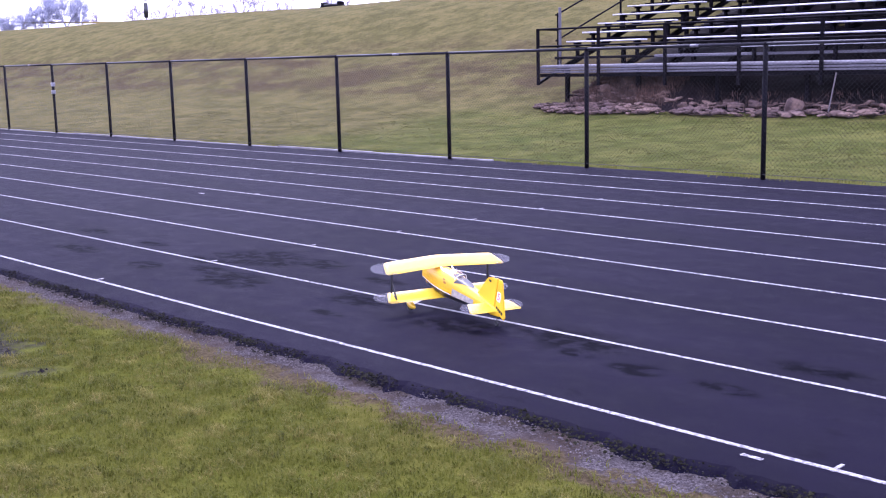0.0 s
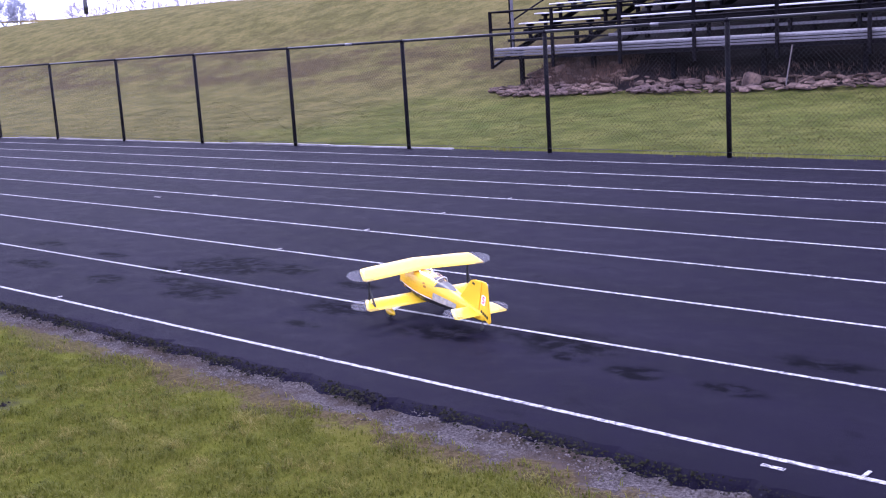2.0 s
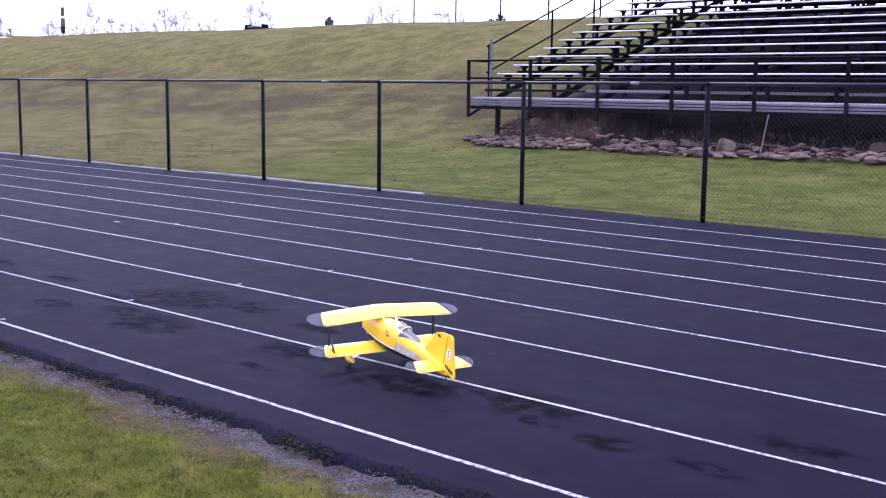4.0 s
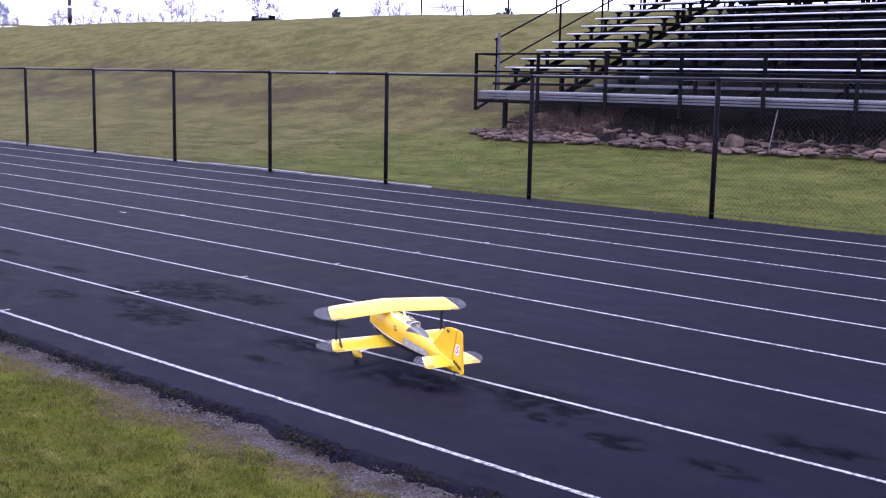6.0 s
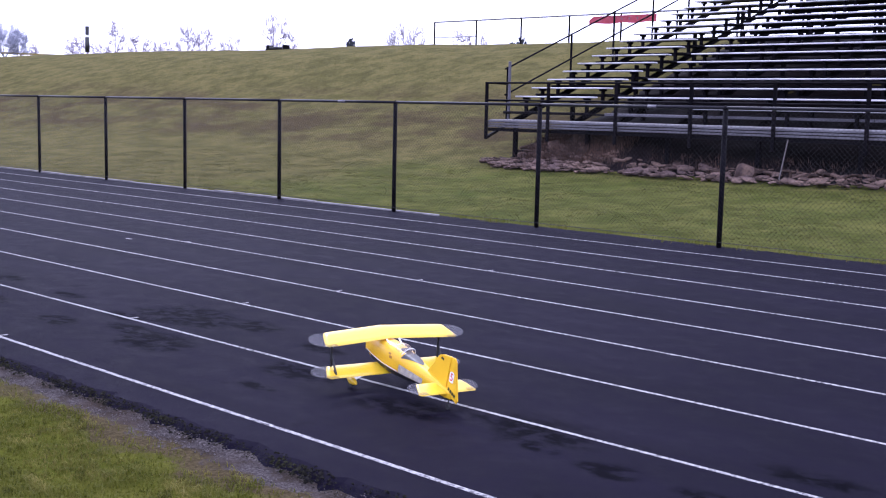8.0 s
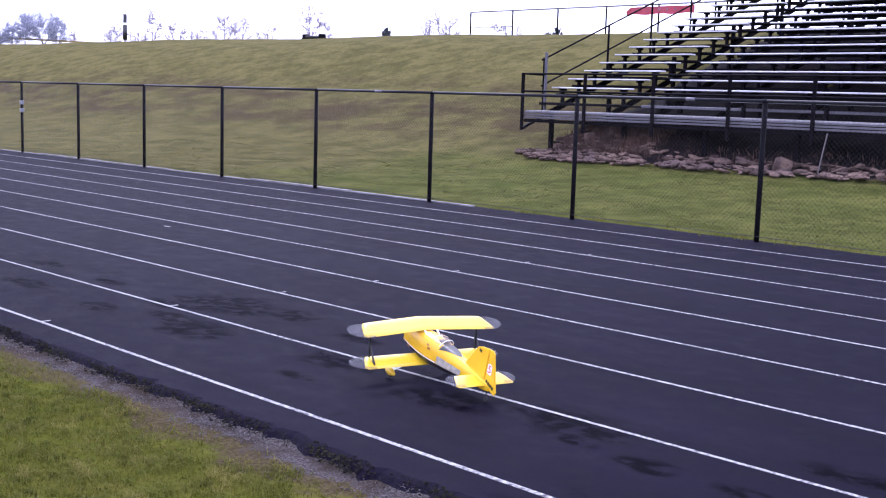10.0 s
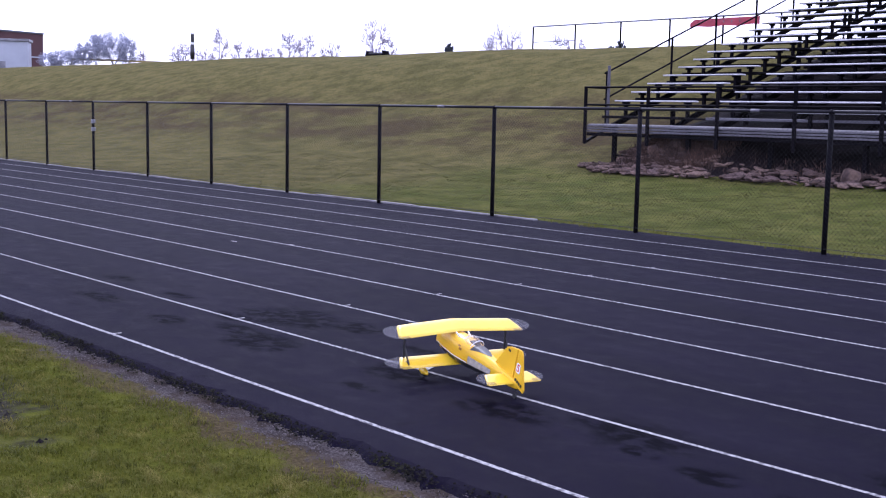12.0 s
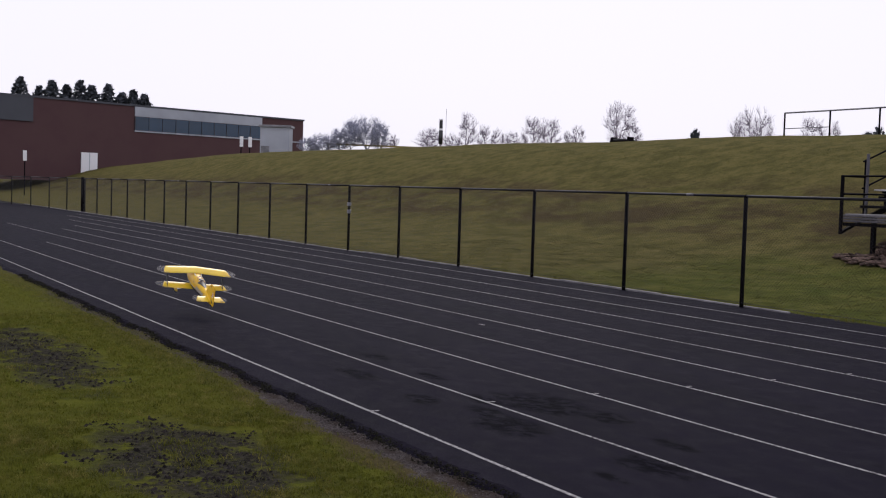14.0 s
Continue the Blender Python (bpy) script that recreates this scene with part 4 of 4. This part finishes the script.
def build_grass():
    rng = np.random.default_rng(5)
    total, keep = 0, []
    for x0, x1, y0, y1, density in ((5.0, 12.6, -3.2, -0.50, 6500), (-2.0, 5.0, -3.4, -0.50, 3000), (-14.0, -2.0, -4.2, -0.50, 800)):
        n = int((x1 - x0) * (y1 - y0) * density)
        keep.append(np.stack([rng.uniform(x0, x1, n), rng.uniform(y0, y1, n)], 1))
    p = np.concatenate(keep)
    chance = rng.random(len(p))
    ok = []
    for (x, y), c in zip(p, chance):
        w = noise.noise(Vector((x * 2.2, y * 2.2, 1.0)))
        d = 1.0
        for cx, cy, rx, ry in DIRT:
            e = ((x - cx) / rx) ** 2 + ((y - cy) / ry) ** 2 + 1.3 * w
            if e < 1.1:
                d = 0.03 if w < 0.1 else 0.3
        if y > -0.58 + 0.16 * min(1, max(0, (5.5 - x) / 3.5)) + 0.16 * w + 0.05 * noise.noise(Vector((x * 7, y * 7, 2))):
            d = 0.09
        elif y > -0.70 + 0.3 * w and x > 5:
            d = min(d, 0.40)
        fade = min(1.0, max(0.0, (12.6 - x) / 0.9)) * min(1.0, max(0.0, (y + 3.2 + 0.3 * w) / 0.5))
        ok.append(c < d * fade)
    p = p[np.array(ok)]
    n = len(p)
    az = rng.uniform(0, 2 * math.pi, n)
    clump = np.array([noise.noise(Vector((x * 5.5, y * 5.5, 7.0))) + 0.6 * noise.noise(Vector((x * 13, y * 13, 2.0))) for x, y in p])
    h = rng.uniform(0.008, 0.024, n) * np.clip(0.95 + 1.1 * clump, 0.3, 1.5)
    lean = rng.uniform(0.8, 2.4, n) * h
    wd = rng.uniform(0.0014, 0.0030, n)
    z = np.array([ground_height(x, y) - 0.006 for x, y in p])
    ca, sa = np.cos(az), np.sin(az)
    v = np.zeros((n, 5, 3))
    v[:, 0] = np.stack([p[:, 0] - sa * wd, p[:, 1] + ca * wd, z], 1)
    v[:, 1] = np.stack([p[:, 0] + sa * wd, p[:, 1] - ca * wd, z], 1)
    mx, my, mz = p[:, 0] + ca * lean * 0.35, p[:, 1] + sa * lean * 0.35, z + h * 0.65 + 0.01
    v[:, 2] = np.stack([mx + sa * wd * 0.8, my - ca * wd * 0.8, mz], 1)
    v[:, 3] = np.stack([mx - sa * wd * 0.8, my + ca * wd * 0.8, mz], 1)
    v[:, 4] = np.stack([p[:, 0] + ca * lean, p[:, 1] + sa * lean, z + h + 0.01], 1)
    i = np.arange(n)[:, None] * 5
    quads = (i + np.array([0, 1, 2, 3])).tolist()
    tris = (i + np.array([3, 2, 4])).tolist()
    g = raw("grass", v.reshape(-1, 3).tolist(), quads + tris, BLADE)
    tagged(g, "short yellow-green winter grass beside the track", "grass", kind="stuff")


build_grass()


def build_bank_grass():
    """Longer tufts behind the fence and over the bank."""
    rng = np.random.default_rng(8)
    vs, fs = [], []
    for x0, x1, y0, y1, tufts, blades in ((-16, 9.5, 9.62, 15.9, 9000, 7), (-40, -4.6, 9.62, 26, 9000, 5)):
        for _ in range(tufts):
            cx, cy = rng.uniform(x0, x1), rng.uniform(y0, y1)
            if noise.noise(Vector((cx * 0.9, cy * 0.9, 3.0))) + 0.5 * noise.noise(Vector((cx * 3, cy * 3, 1.0))) < rng.uniform(-0.5, 0.3):
                continue
            for _ in range(blades):
                x, y = cx + 0.05 * rng.standard_normal(), cy + 0.05 * rng.standard_normal()
                h, a, w = rng.uniform(0.012, 0.038), rng.uniform(0, 6.28), rng.uniform(0.006, 0.012)
                z, n = ground_height(x, y) - 0.01, len(vs)
                l = h * rng.uniform(1.0, 2.8)
                vs += [(x - w, y, z), (x + w, y, z), (x + l * math.cos(a), y + l * math.sin(a), z + h)]
                fs.append((n, n + 1, n + 2))
    tagged(raw("bank_grass", vs, fs, FAR_BLADE), "tufted yellow-green grass behind the fence and up the bank", "grass", kind="stuff")


build_bank_grass()


def build_crumbs(name, label, material, count, seed, x0, x1, ya, yb, s0, s1, category):
    rng = np.random.default_rng(seed)
    f = rng.random((count, 8))
    x = x0 + (x1 - x0) * f[:, 0]
    wob = np.array([0.05 * noise.noise(Vector((a * 1.1, 0, 0))) + 0.05 * noise.noise(Vector((a * 4, 5, 0))) for a in x])
    y = ya + (yb - ya) * (f[:, 1] + f[:, 2]) / 2 + wob
    s = s0 + (s1 - s0) * f[:, 3] ** 2
    base = np.array([[1, 0, 0], [-0.5, 0.87, 0], [-0.5, -0.87, 0], [0.1, 0.1, 0.75], [0.1, 0, -0.5]])
    s *= np.array([min(1.0, max(0.5, 0.85 + 1.2 * noise.noise(Vector((a * 2.3, c * 6, seed))))) for a, c in zip(x, y)])
    az = f[:, 4] * 6.283
    ca, sa = np.cos(az), np.sin(az)
    v = np.zeros((count, 5, 3))
    for k in range(5):
        bx, by, bz = base[k]
        jx, jy = bx * (0.8 + 0.5 * f[:, 5]), by * (0.7 + 0.5 * f[:, 6])
        v[:, k, 0] = x + s * (ca * jx - sa * jy)
        v[:, k, 1] = y + s * (sa * jx + ca * jy)
        v[:, k, 2] = -0.035 + 0.034 * np.clip((y + 0.43) / 0.12, 0, 1) + s * (bz * (0.6 + 0.6 * f[:, 7]) + 0.15)
    i = np.arange(count)[:, None] * 5
    faces = np.concatenate([i + np.array(t) for t in ((0, 1, 3), (1, 2, 3), (2, 0, 3), (1, 0, 4), (2, 1, 4), (0, 2, 4))]).tolist()
    g = raw(name, v.reshape(-1, 3).tolist(), faces, material)
    tagged(g, label, category, kind="stuff")


def build_clods():
    """Crumbled earth strewn over the worn patches."""
    rng = np.random.default_rng(31)
    vs, fs = [], []
    for cx, cy, rx, ry in DIRT[:2]:
        for _ in range(2600):
            a, r = rng.uniform(0, 6.283), math.sqrt(rng.random()) * 1.2
            x, y = cx + rx * r * math.cos(a), cy + ry * r * math.sin(a)
            if noise.noise(Vector((x * 2.2, y * 2.2, 1.0))) + 0.8 * noise.noise(Vector((x * 5, y * 5, 4))) + 0.6 * (r - 0.6) > 0.0:
                continue
            s = 0.006 + 0.020 * rng.random() ** 2.5
            n = len(vs)
            z = ground_height(x, y)
            for k in range(4):
                t = 1.57 * k + rng.uniform(-.5, .5)
                vs.append((x + s * math.cos(t) * rng.uniform(.7, 1.3), y + s * math.sin(t) * rng.uniform(.7, 1.3), z - 0.003))
            vs.append((x + s * rng.uniform(-.3, .3), y + s * rng.uniform(-.3, .3), z + s * rng.uniform(.5, .95)))
            fs += [(n, n + 1, n + 4), (n + 1, n + 2, n + 4), (n + 2, n + 3, n + 4), (n + 3, n, n + 4)]
    tagged(raw("earth_clods", vs, fs, CLOD), "dark crumbled earth on worn patches of grass", "earth", kind="stuff")


def build_weeds():
    """Dry tufts along the fence foot."""
    rng = np.random.default_rng(77)
    vs, fs = [], []
    for _ in range(170):
        cx, cy, n_b = rng.uniform(-22, 9), 9.55 + 0.10 * rng.standard_normal(), int(rng.integers(6, 22))
        for _ in range(n_b):
            x, y, h, a = cx + 0.10 * rng.standard_normal(), cy + 0.03 * rng.standard_normal(), rng.uniform(0.03, 0.13), rng.uniform(0, 6.28)
            l, w, n = h * rng.uniform(0.2, 0.9), 0.004, len(vs)
            vs += [(x - w, y, -0.04), (x + w, y, -0.04), (x + l * math.cos(a), y + l * math.sin(a), h)]
            fs.append((n, n + 1, n + 2))
    tagged(raw("dry_weeds", vs, fs, BLADE), "dry grass tufts along the fence foot", "weeds", kind="stuff")


build_weeds()
build_clods()
build_crumbs("gravel", "fine grey gravel along the track margin", PEBBLE, 10000, 11, -5, 13, -0.52, -0.34, 0.002, 0.009, "gravel")
build_crumbs("soil_crumbs", "dark mossy crumbs of soil and rubber at the track lip", SOIL, 11000, 12, -8, 13, -0.41, -0.265, 0.003, 0.015, "soil")

# ---- the model biplane ----


def ring_loft(stations, a0, a1, n, off=0.0):
    """Skin through rounded sections (x, z, half width, half height), from angle a0 to a1 (0 is right, 90 is up)."""
    bm = B()
    rows = []
    for x, z, w, h in stations:
        row = []
        for i in range(n + 1):
            t = radians(a0 + (a1 - a0) * i / n)
            c, s = math.cos(t), math.sin(t)
            e = 0.72
            row.append(bm.verts.new((x, (w + off) * math.copysign(abs(c) ** e, c), z + (h + off) * math.copysign(abs(s) ** e, s))))
        rows.append(row)
    for a, b in zip(rows, rows[1:]):
        for i in range(n):
            bm.faces.new((a[i], a[i + 1], b[i + 1], b[i]))
    return bm, rows


BODY = [(-0.21, 0.176, 0.050, 0.052), (-0.19, 0.176, 0.064, 0.066), (-0.12, 0.184, 0.070, 0.080), (-0.02, 0.197, 0.073, 0.090), (0.08, 0.212, 0.072, 0.092),
        (0.17, 0.228, 0.068, 0.087), (0.27, 0.245, 0.059, 0.077), (0.37, 0.261, 0.048, 0.064), (0.47, 0.276, 0.037, 0.051), (0.57, 0.290, 0.025, 0.039), (0.65, 0.301, 0.015, 0.029), (0.69, 0.306, 0.007, 0.020)]


def body_at(x):
    for a, b in zip(BODY, BODY[1:]):
        if x <= b[0]:
            s = (x - a[0]) / (b[0] - a[0])
            return (x, *(a[i] + (b[i] - a[i]) * s for i in (1, 2, 3)))
    return BODY[-1]


def wing(le, chord, z, y0, y1, corner, thick, nspan=14, rake=0.0, sweep=0.0):
    """A cambered wing panel from y0 to y1 with rounded outer corners."""
    bm = B()
    prof = [(1.0, 0.004), (0.8, 0.028), (0.6, 0.058), (0.4, 0.082), (0.25, 0.086), (0.12, 0.070), (0.04, 0.040), (0.0, 0.0), (0.04, -0.022), (0.15, -0.034), (0.4, -0.032), (0.7, -0.020), (1.0, -0.004)]
    rows = []
    for i in range(nspan + 1):
        f = i / nspan
        y = y0 + (y1 - y0) * f
        cut = 0.0
        for edge in (y0, y1):
            d = abs(y - edge)
            if d < corner and abs(edge) > 0.02:
                cut = max(cut, corner - math.sqrt(max(0, corner ** 2 - (corner - d) ** 2)))
        l, c = le + cut * 0.9, chord - cut * 1.6
        t = thick * (1.0 - 0.5 * cut / corner)
        out = max(0.0, (abs(y) - y1 + 0.12) / 0.12) * rake
        l += sweep * (abs(y) - 0.42)
        rows.append([bm.verts.new((l + c * px, y - math.copysign(out * (1 - px), y), z + pz * chord * t)) for px, pz in prof])
    for a, b in zip(rows, rows[1:]):
        for k in range(len(prof) - 1):
            bm.faces.new((a[k], a[k + 1], b[k + 1], b[k]))
        bm.faces.new((a[-1], a[0], b[0], b[-1]))
    bm.faces.new(rows[0])
    bm.faces.new(rows[-1])
    return bm


def tip_plate(le, chord, z, y0, y1):
    """Thin clear end plate with an elliptic outline swept back from the leading edge."""
    bm = B()
    n = 14
    outer = []
    for i in range(n + 1):
        t = math.pi * i / n
        outer.append((le + chord * (0.47 - 0.51 * math.cos(t)), y0 + (y1 - y0) * math.sin(t) ** 0.75))
    top = [bm.verts.new((x, y, z + 0.0015)) for x, y in outer]
    bot = [bm.verts.new((x, y, z - 0.0015)) for x, y in outer]
    bm.faces.new(top)
    bm.faces.new(bot)
    for i in range(n + 1):
        j = (i + 1) % (n + 1)
        bm.faces.new((top[i], top[j], bot[j], bot[i]))
    return bm


def plate(points, y, t, bev=0.003):
    """A flat upright panel of outline (x, z) about the plane y."""
    bm = B()
    a = [bm.verts.new((x, y - t / 2, z)) for x, z in points]
    b = [bm.verts.new((x, y + t / 2, z)) for x, z in points]
    bm.faces.new(a)
    bm.faces.new(b)
    for i in range(len(points)):
        j = (i + 1) % len(points)
        bm.faces.new((a[i], a[j], b[j], b[i]))
    if bev:
        bmesh.ops.bevel(bm, geom=[e for e in bm.edges if abs(e.verts[0].co.y - e.verts[1].co.y) < 1e-6], offset=bev, segments=2, affect='EDGES')
    return bm


def build_biplane():
    p = thing("model_biplane", "bright yellow radio-controlled model biplane with clear wing tips", "model airplane")
    bm, rows = ring_loft(BODY, -38, 218, 26)
    bm.faces.new(rows[0])
    bm.faces.new(rows[-1])
    fus = part("fuselage", bm, GLOSS_YELLOW, p, "glossy yellow fuselage", True)
    bm, _ = ring_loft(BODY, 218, 322, 10)
    part("belly", bm, BLACK, p, "black underside stripe", True)
    for a0, a1 in ((-37, -20), (200, 217)):
        bm, _ = ring_loft([body_at(x) for x in (-0.18, -0.08, 0.02, 0.12, 0.22, 0.32, 0.42, 0.52, 0.60)], a0, a1, 3, 0.0012)
        part("side_flash", bm, BLACK, fus, "black swept side stripe")
    for a0, a1 in ((-19, -14), (194, 199)):
        bm, _ = ring_loft([body_at(x) for x in (-0.18, -0.10, -0.02, 0.06, 0.14, 0.20)], a0, a1, 3, 0.0012)
        part("pinstripe", bm, WHITE, fus, "thin white pinstripe")
    for a0, a1 in ((-19, 6), (174, 199)):
        bm, _ = ring_loft([body_at(x) for x in (0.21, 0.27, 0.33, 0.39, 0.44)], a0, a1, 6, 0.0016)
        part("side_decal", bm, SILVER, fus, "speckled silver sponsor patch")
    for a0, a1, x0, x1 in ((152, 160, 0.085, 0.11), (163, 172, 0.10, 0.13), (20, 28, 0.085, 0.11), (8, 17, 0.10, 0.13)):
        bm, _ = ring_loft([body_at(x0), body_at((x0 + x1) / 2), body_at(x1)], a0, a1, 4, 0.0016)
        part("lettering_bar", bm, DARK_ORANGE, fus)
    bm, prev = B(), None
    for x, half in ((0.205, 58), (0.24, 46), (0.275, 34), (0.31, 22), (0.345, 10), (0.362, 2)):
        _, z, w, h = body_at(x)
        row = []
        for i in range(9):
            a = radians(90 - half + half * i / 4)
            c, d = math.cos(a), math.sin(a)
            row.append(bm.verts.new((x, (w + 0.002) * math.copysign(abs(c) ** 0.72, c), z + (h + 0.002) * d ** 0.72)))
        for i in range(8):
            if prev:
                bm.faces.new((prev[i], prev[i + 1], row[i + 1], row[i]))
        prev = row
    part("turtledeck", bm, BLACK, fus, "matt black panel behind the canopy", True)
    # nose
    bm, rows = ring_loft([(-0.232, 0.176, 0.043, 0.044), (-0.211, 0.176, 0.050, 0.052)], 0, 360, 24)
    bm.faces.new(rows[0][:-1])
    part("cowl_ring", bm, BLACK, p)
    bm = B()
    bar(bm, (-0.232, 0, 0.176), (-0.275, 0, 0.175), 0.026, 16, 0.006)
    part("spinner", bm, BLACK, p, "", True)
    # canopy
    bm = B()
    bmesh.ops.create_uvsphere(bm, u_segments=20, v_segments=12, radius=1)
    bmesh.ops.delete(bm, geom=[v for v in bm.verts if v.co.z < -0.05], context='VERTS')
    for v in bm.verts:
        x = v.co.x
        v.co = Vector((0.148 + 0.105 * x, v.co.y * 0.047 * (1 - 0.12 * x), 0.287 + 0.013 * x + v.co.z * 0.060 * (1 - 0.25 * max(0, x))))
    part("canopy", bm, GLASS, p, "smoky clear bubble canopy", True)
    bm = B()
    box(bm, 0.135, 0.215, -0.026, 0.026, 0.272, 0.318, 0.006)
    box(bm, 0.180, 0.196, -0.018, 0.018, 0.305, 0.334, 0.004)
    part("cockpit_seat", bm, BLACK, p, "dark cockpit tub")
    for x in (0.076, 0.186):
        bm = B()
        wide = x > 0.1
        pts = [(x + 0.02 * math.sin(t), math.cos(t) * (0.0475 if wide else 0.036), (0.292 if wide else 0.280) + math.sin(t) * (0.058 if wide else 0.044)) for t in np.linspace(0.1, math.pi - 0.1, 11)]
        for a, c in zip(pts, pts[1:]):
            bar(bm, a, c, 0.0026, 5)
        part("canopy_frame", bm, WHITE, p, "white canopy hoop")
    # wings
    for nm, le, ch, z, y1, yt, sw in (("upper_wing", -0.142, 0.160, 0.294, 0.462, 0.540, 0.105), ("lower_wing", -0.056, 0.136, 0.112, 0.446, 0.525, 0.0)):
        w = part(nm, wing(le, ch, z, -y1, y1, 0.022, 1.5, 44, 0.042, sw), YELLOW, p, "", True)
        for s in (1, -1):
            part("wing_tip", tip_plate(le - 0.002 + sw * 0.08, ch + 0.004, z + 0.003, s * (y1 - 0.075), s * yt), TIP, w, "clear plastic wing tip")
    # interplane struts: an upright that forks at the foot
    for s in (1, -1):
        y = s * 0.378
        bm = B()
        flat_bar(bm, (-0.030, y, 0.120), (-0.075, y, 0.290), 0.008, 0.014)
        flat_bar(bm, (0.050, y, 0.118), (-0.052, y, 0.205), 0.008, 0.012)
        flat_bar(bm, (-0.030, y, 0.122), (0.050, y, 0.122), 0.008, 0.010)
        part("interplane_strut", bm, BLACK, p, "black forked wing strut")
    for s in (1, -1):
        for x0, x1 in ((0.070, -0.005), (-0.09, -0.10)):
            bm = B()
            flat_bar(bm, (x0, s * 0.034, 0.285), (x1, s * 0.044, 0.300), 0.006, 0.010)
            part("cabane_strut", bm, WHITE, p, "white cabane strut")
    # tail
    st = part("stabiliser", wing(0.534, 0.125, 0.313, -0.192, 0.192, 0.02, 0.6, 28, 0.035), YELLOW, p, "", True)
    for s in (1, -1):
        part("stabiliser_tip", tip_plate(0.532, 0.125, 0.3145, s * 0.130, s * 0.230), TIP, st, "clear plastic tail tip")
    fin = part("fin", plate([(0.415, 0.322), (0.462, 0.392), (0.486, 0.452), (0.502, 0.476), (0.540, 0.497), (0.612, 0.520), (0.624, 0.330), (0.560, 0.322)], 0, 0.012), GLOSS_YELLOW, p)
    rud = part("rudder", plate([(0.616, 0.520), (0.646, 0.527), (0.663, 0.513), (0.752, 0.314), (0.743, 0.294), (0.690, 0.302), (0.633, 0.318)], 0, 0.011), GLOSS_YELLOW, p, "yellow rudder with a number roundel")
    for s in (1, -1):
        bm = B()
        box(bm, 0.522, 0.548, s * 0.0062 - 0.0006, s * 0.0062 + 0.0006, 0.462, 0.477)
        part("fin_mark", bm, BLACK, fin)
        # number in a white field
        field = [(-0.026, -0.030), (-0.016, -0.038), (0.018, -0.038), (0.028, -0.030), (0.024, 0.030), (0.014, 0.038), (-0.018, 0.038), (-0.028, 0.030)]
        bm = plate([(0.657 + 0.78 * x, 0.415 + 0.82 * z) for x, z in field], s * 0.0072, 0.0012, 0)
        part("number_field", bm, WHITE, rud)
        fc = bpy.data.curves.new("digit", 'FONT')
        fc.body = "5"
        fc.size, fc.extrude, fc.align_x, fc.align_y, fc.offset = 0.066, 0.0006, 'CENTER', 'CENTER', 0.0004
        tmp = bpy.data.objects.new("digit", fc)
        me = bpy.data.meshes.new_from_object(tmp)
        bpy.data.objects.remove(tmp)
        me.materials.clear()
        me.materials.append(REDPAINT)
        piece("digit", me, rud, pose(0.657, s * 0.0084, 0.414, 90, 0, 0 if s < 0 else 180))
        for k in range(4):
            bm = B()
            box(bm, 0.646 + k * 0.021, 0.662 + k * 0.021, s * 0.0066 - 0.0008, s * 0.0066 + 0.0008, 0.328 - k * 0.003, 0.346 - k * 0.003)
            part("lettering_bar", bm, BLACK, rud)
    # landing gear
    for s in (1, -1):
        bm = B()
        flat_bar(bm, (-0.012, s * 0.060, 0.104), (0.0, s * 0.222, 0.044), 0.028, 0.005)
        part("gear_leg", bm, WHITE, p, "white sprung gear leg")
        bm = B()
        bmesh.ops.create_uvsphere(bm, u_segments=16, v_segments=10, radius=1)
        for v in bm.verts:
            f = 1 - 0.35 * max(0, v.co.x)
            v.co = Vector((0.010 + 0.058 * v.co.x, s * 0.235 + 0.020 * v.co.y * f, 0.042 + 0.4 * 0.058 * v.co.x * 0.3 + 0.025 * v.co.z * f))
        part("wheel_pant", bm, YELLOW, p, "yellow streamlined wheel spat", True)
        bm = B()
        bar(bm, (0, s * 0.235 - 0.009, 0.029), (0, s * 0.235 + 0.009, 0.029), 0.029, 20)
        part("wheel", bm, RUBBER, p)
    bm = B()
    bar(bm, (0.665, 0, 0.300), (0.676, 0, 0.240), 0.003, 6)
    part("tail_gear_leg", bm, BLACK, p)
    bm = B()
    bar(bm, (0.677, -0.005, 0.236), (0.677, 0.005, 0.236), 0.017, 14)
    part("tail_wheel", bm, RUBBER, p)
    return p


biplane = build_biplane()


def motions():
    rest = pose(8.386, 1.109, 0.003, -1.2, 18.2, -14.0)
    walk(biplane, [
        (0.0, rest), (3.0, rest), (6.0, rest), (9.0, rest), (11.0, rest), (11.4, rest), (11.7, rest),
        (12.0, pose(8.034, 1.172, 0.004, -1.0, 18.5, -12.3)),
        (12.5, pose(7.491, 1.242, 0.004, -0.8, 19.0, -9.3)),
        (13.0, pose(6.302, 1.256, 0.004, -1.1, 18.9, -3.0)),
        (13.5, pose(3.583, 1.003, 0.012, -0.6, 20.0, 0.9)),
        (13.75, pose(1.30, 0.87, 0.095, -3.0, 24.5, 0.2)),
        (14.0, pose(-1.293, 0.727, 0.271, -5.8, 29.5, -0.9)),
    ])


motions()
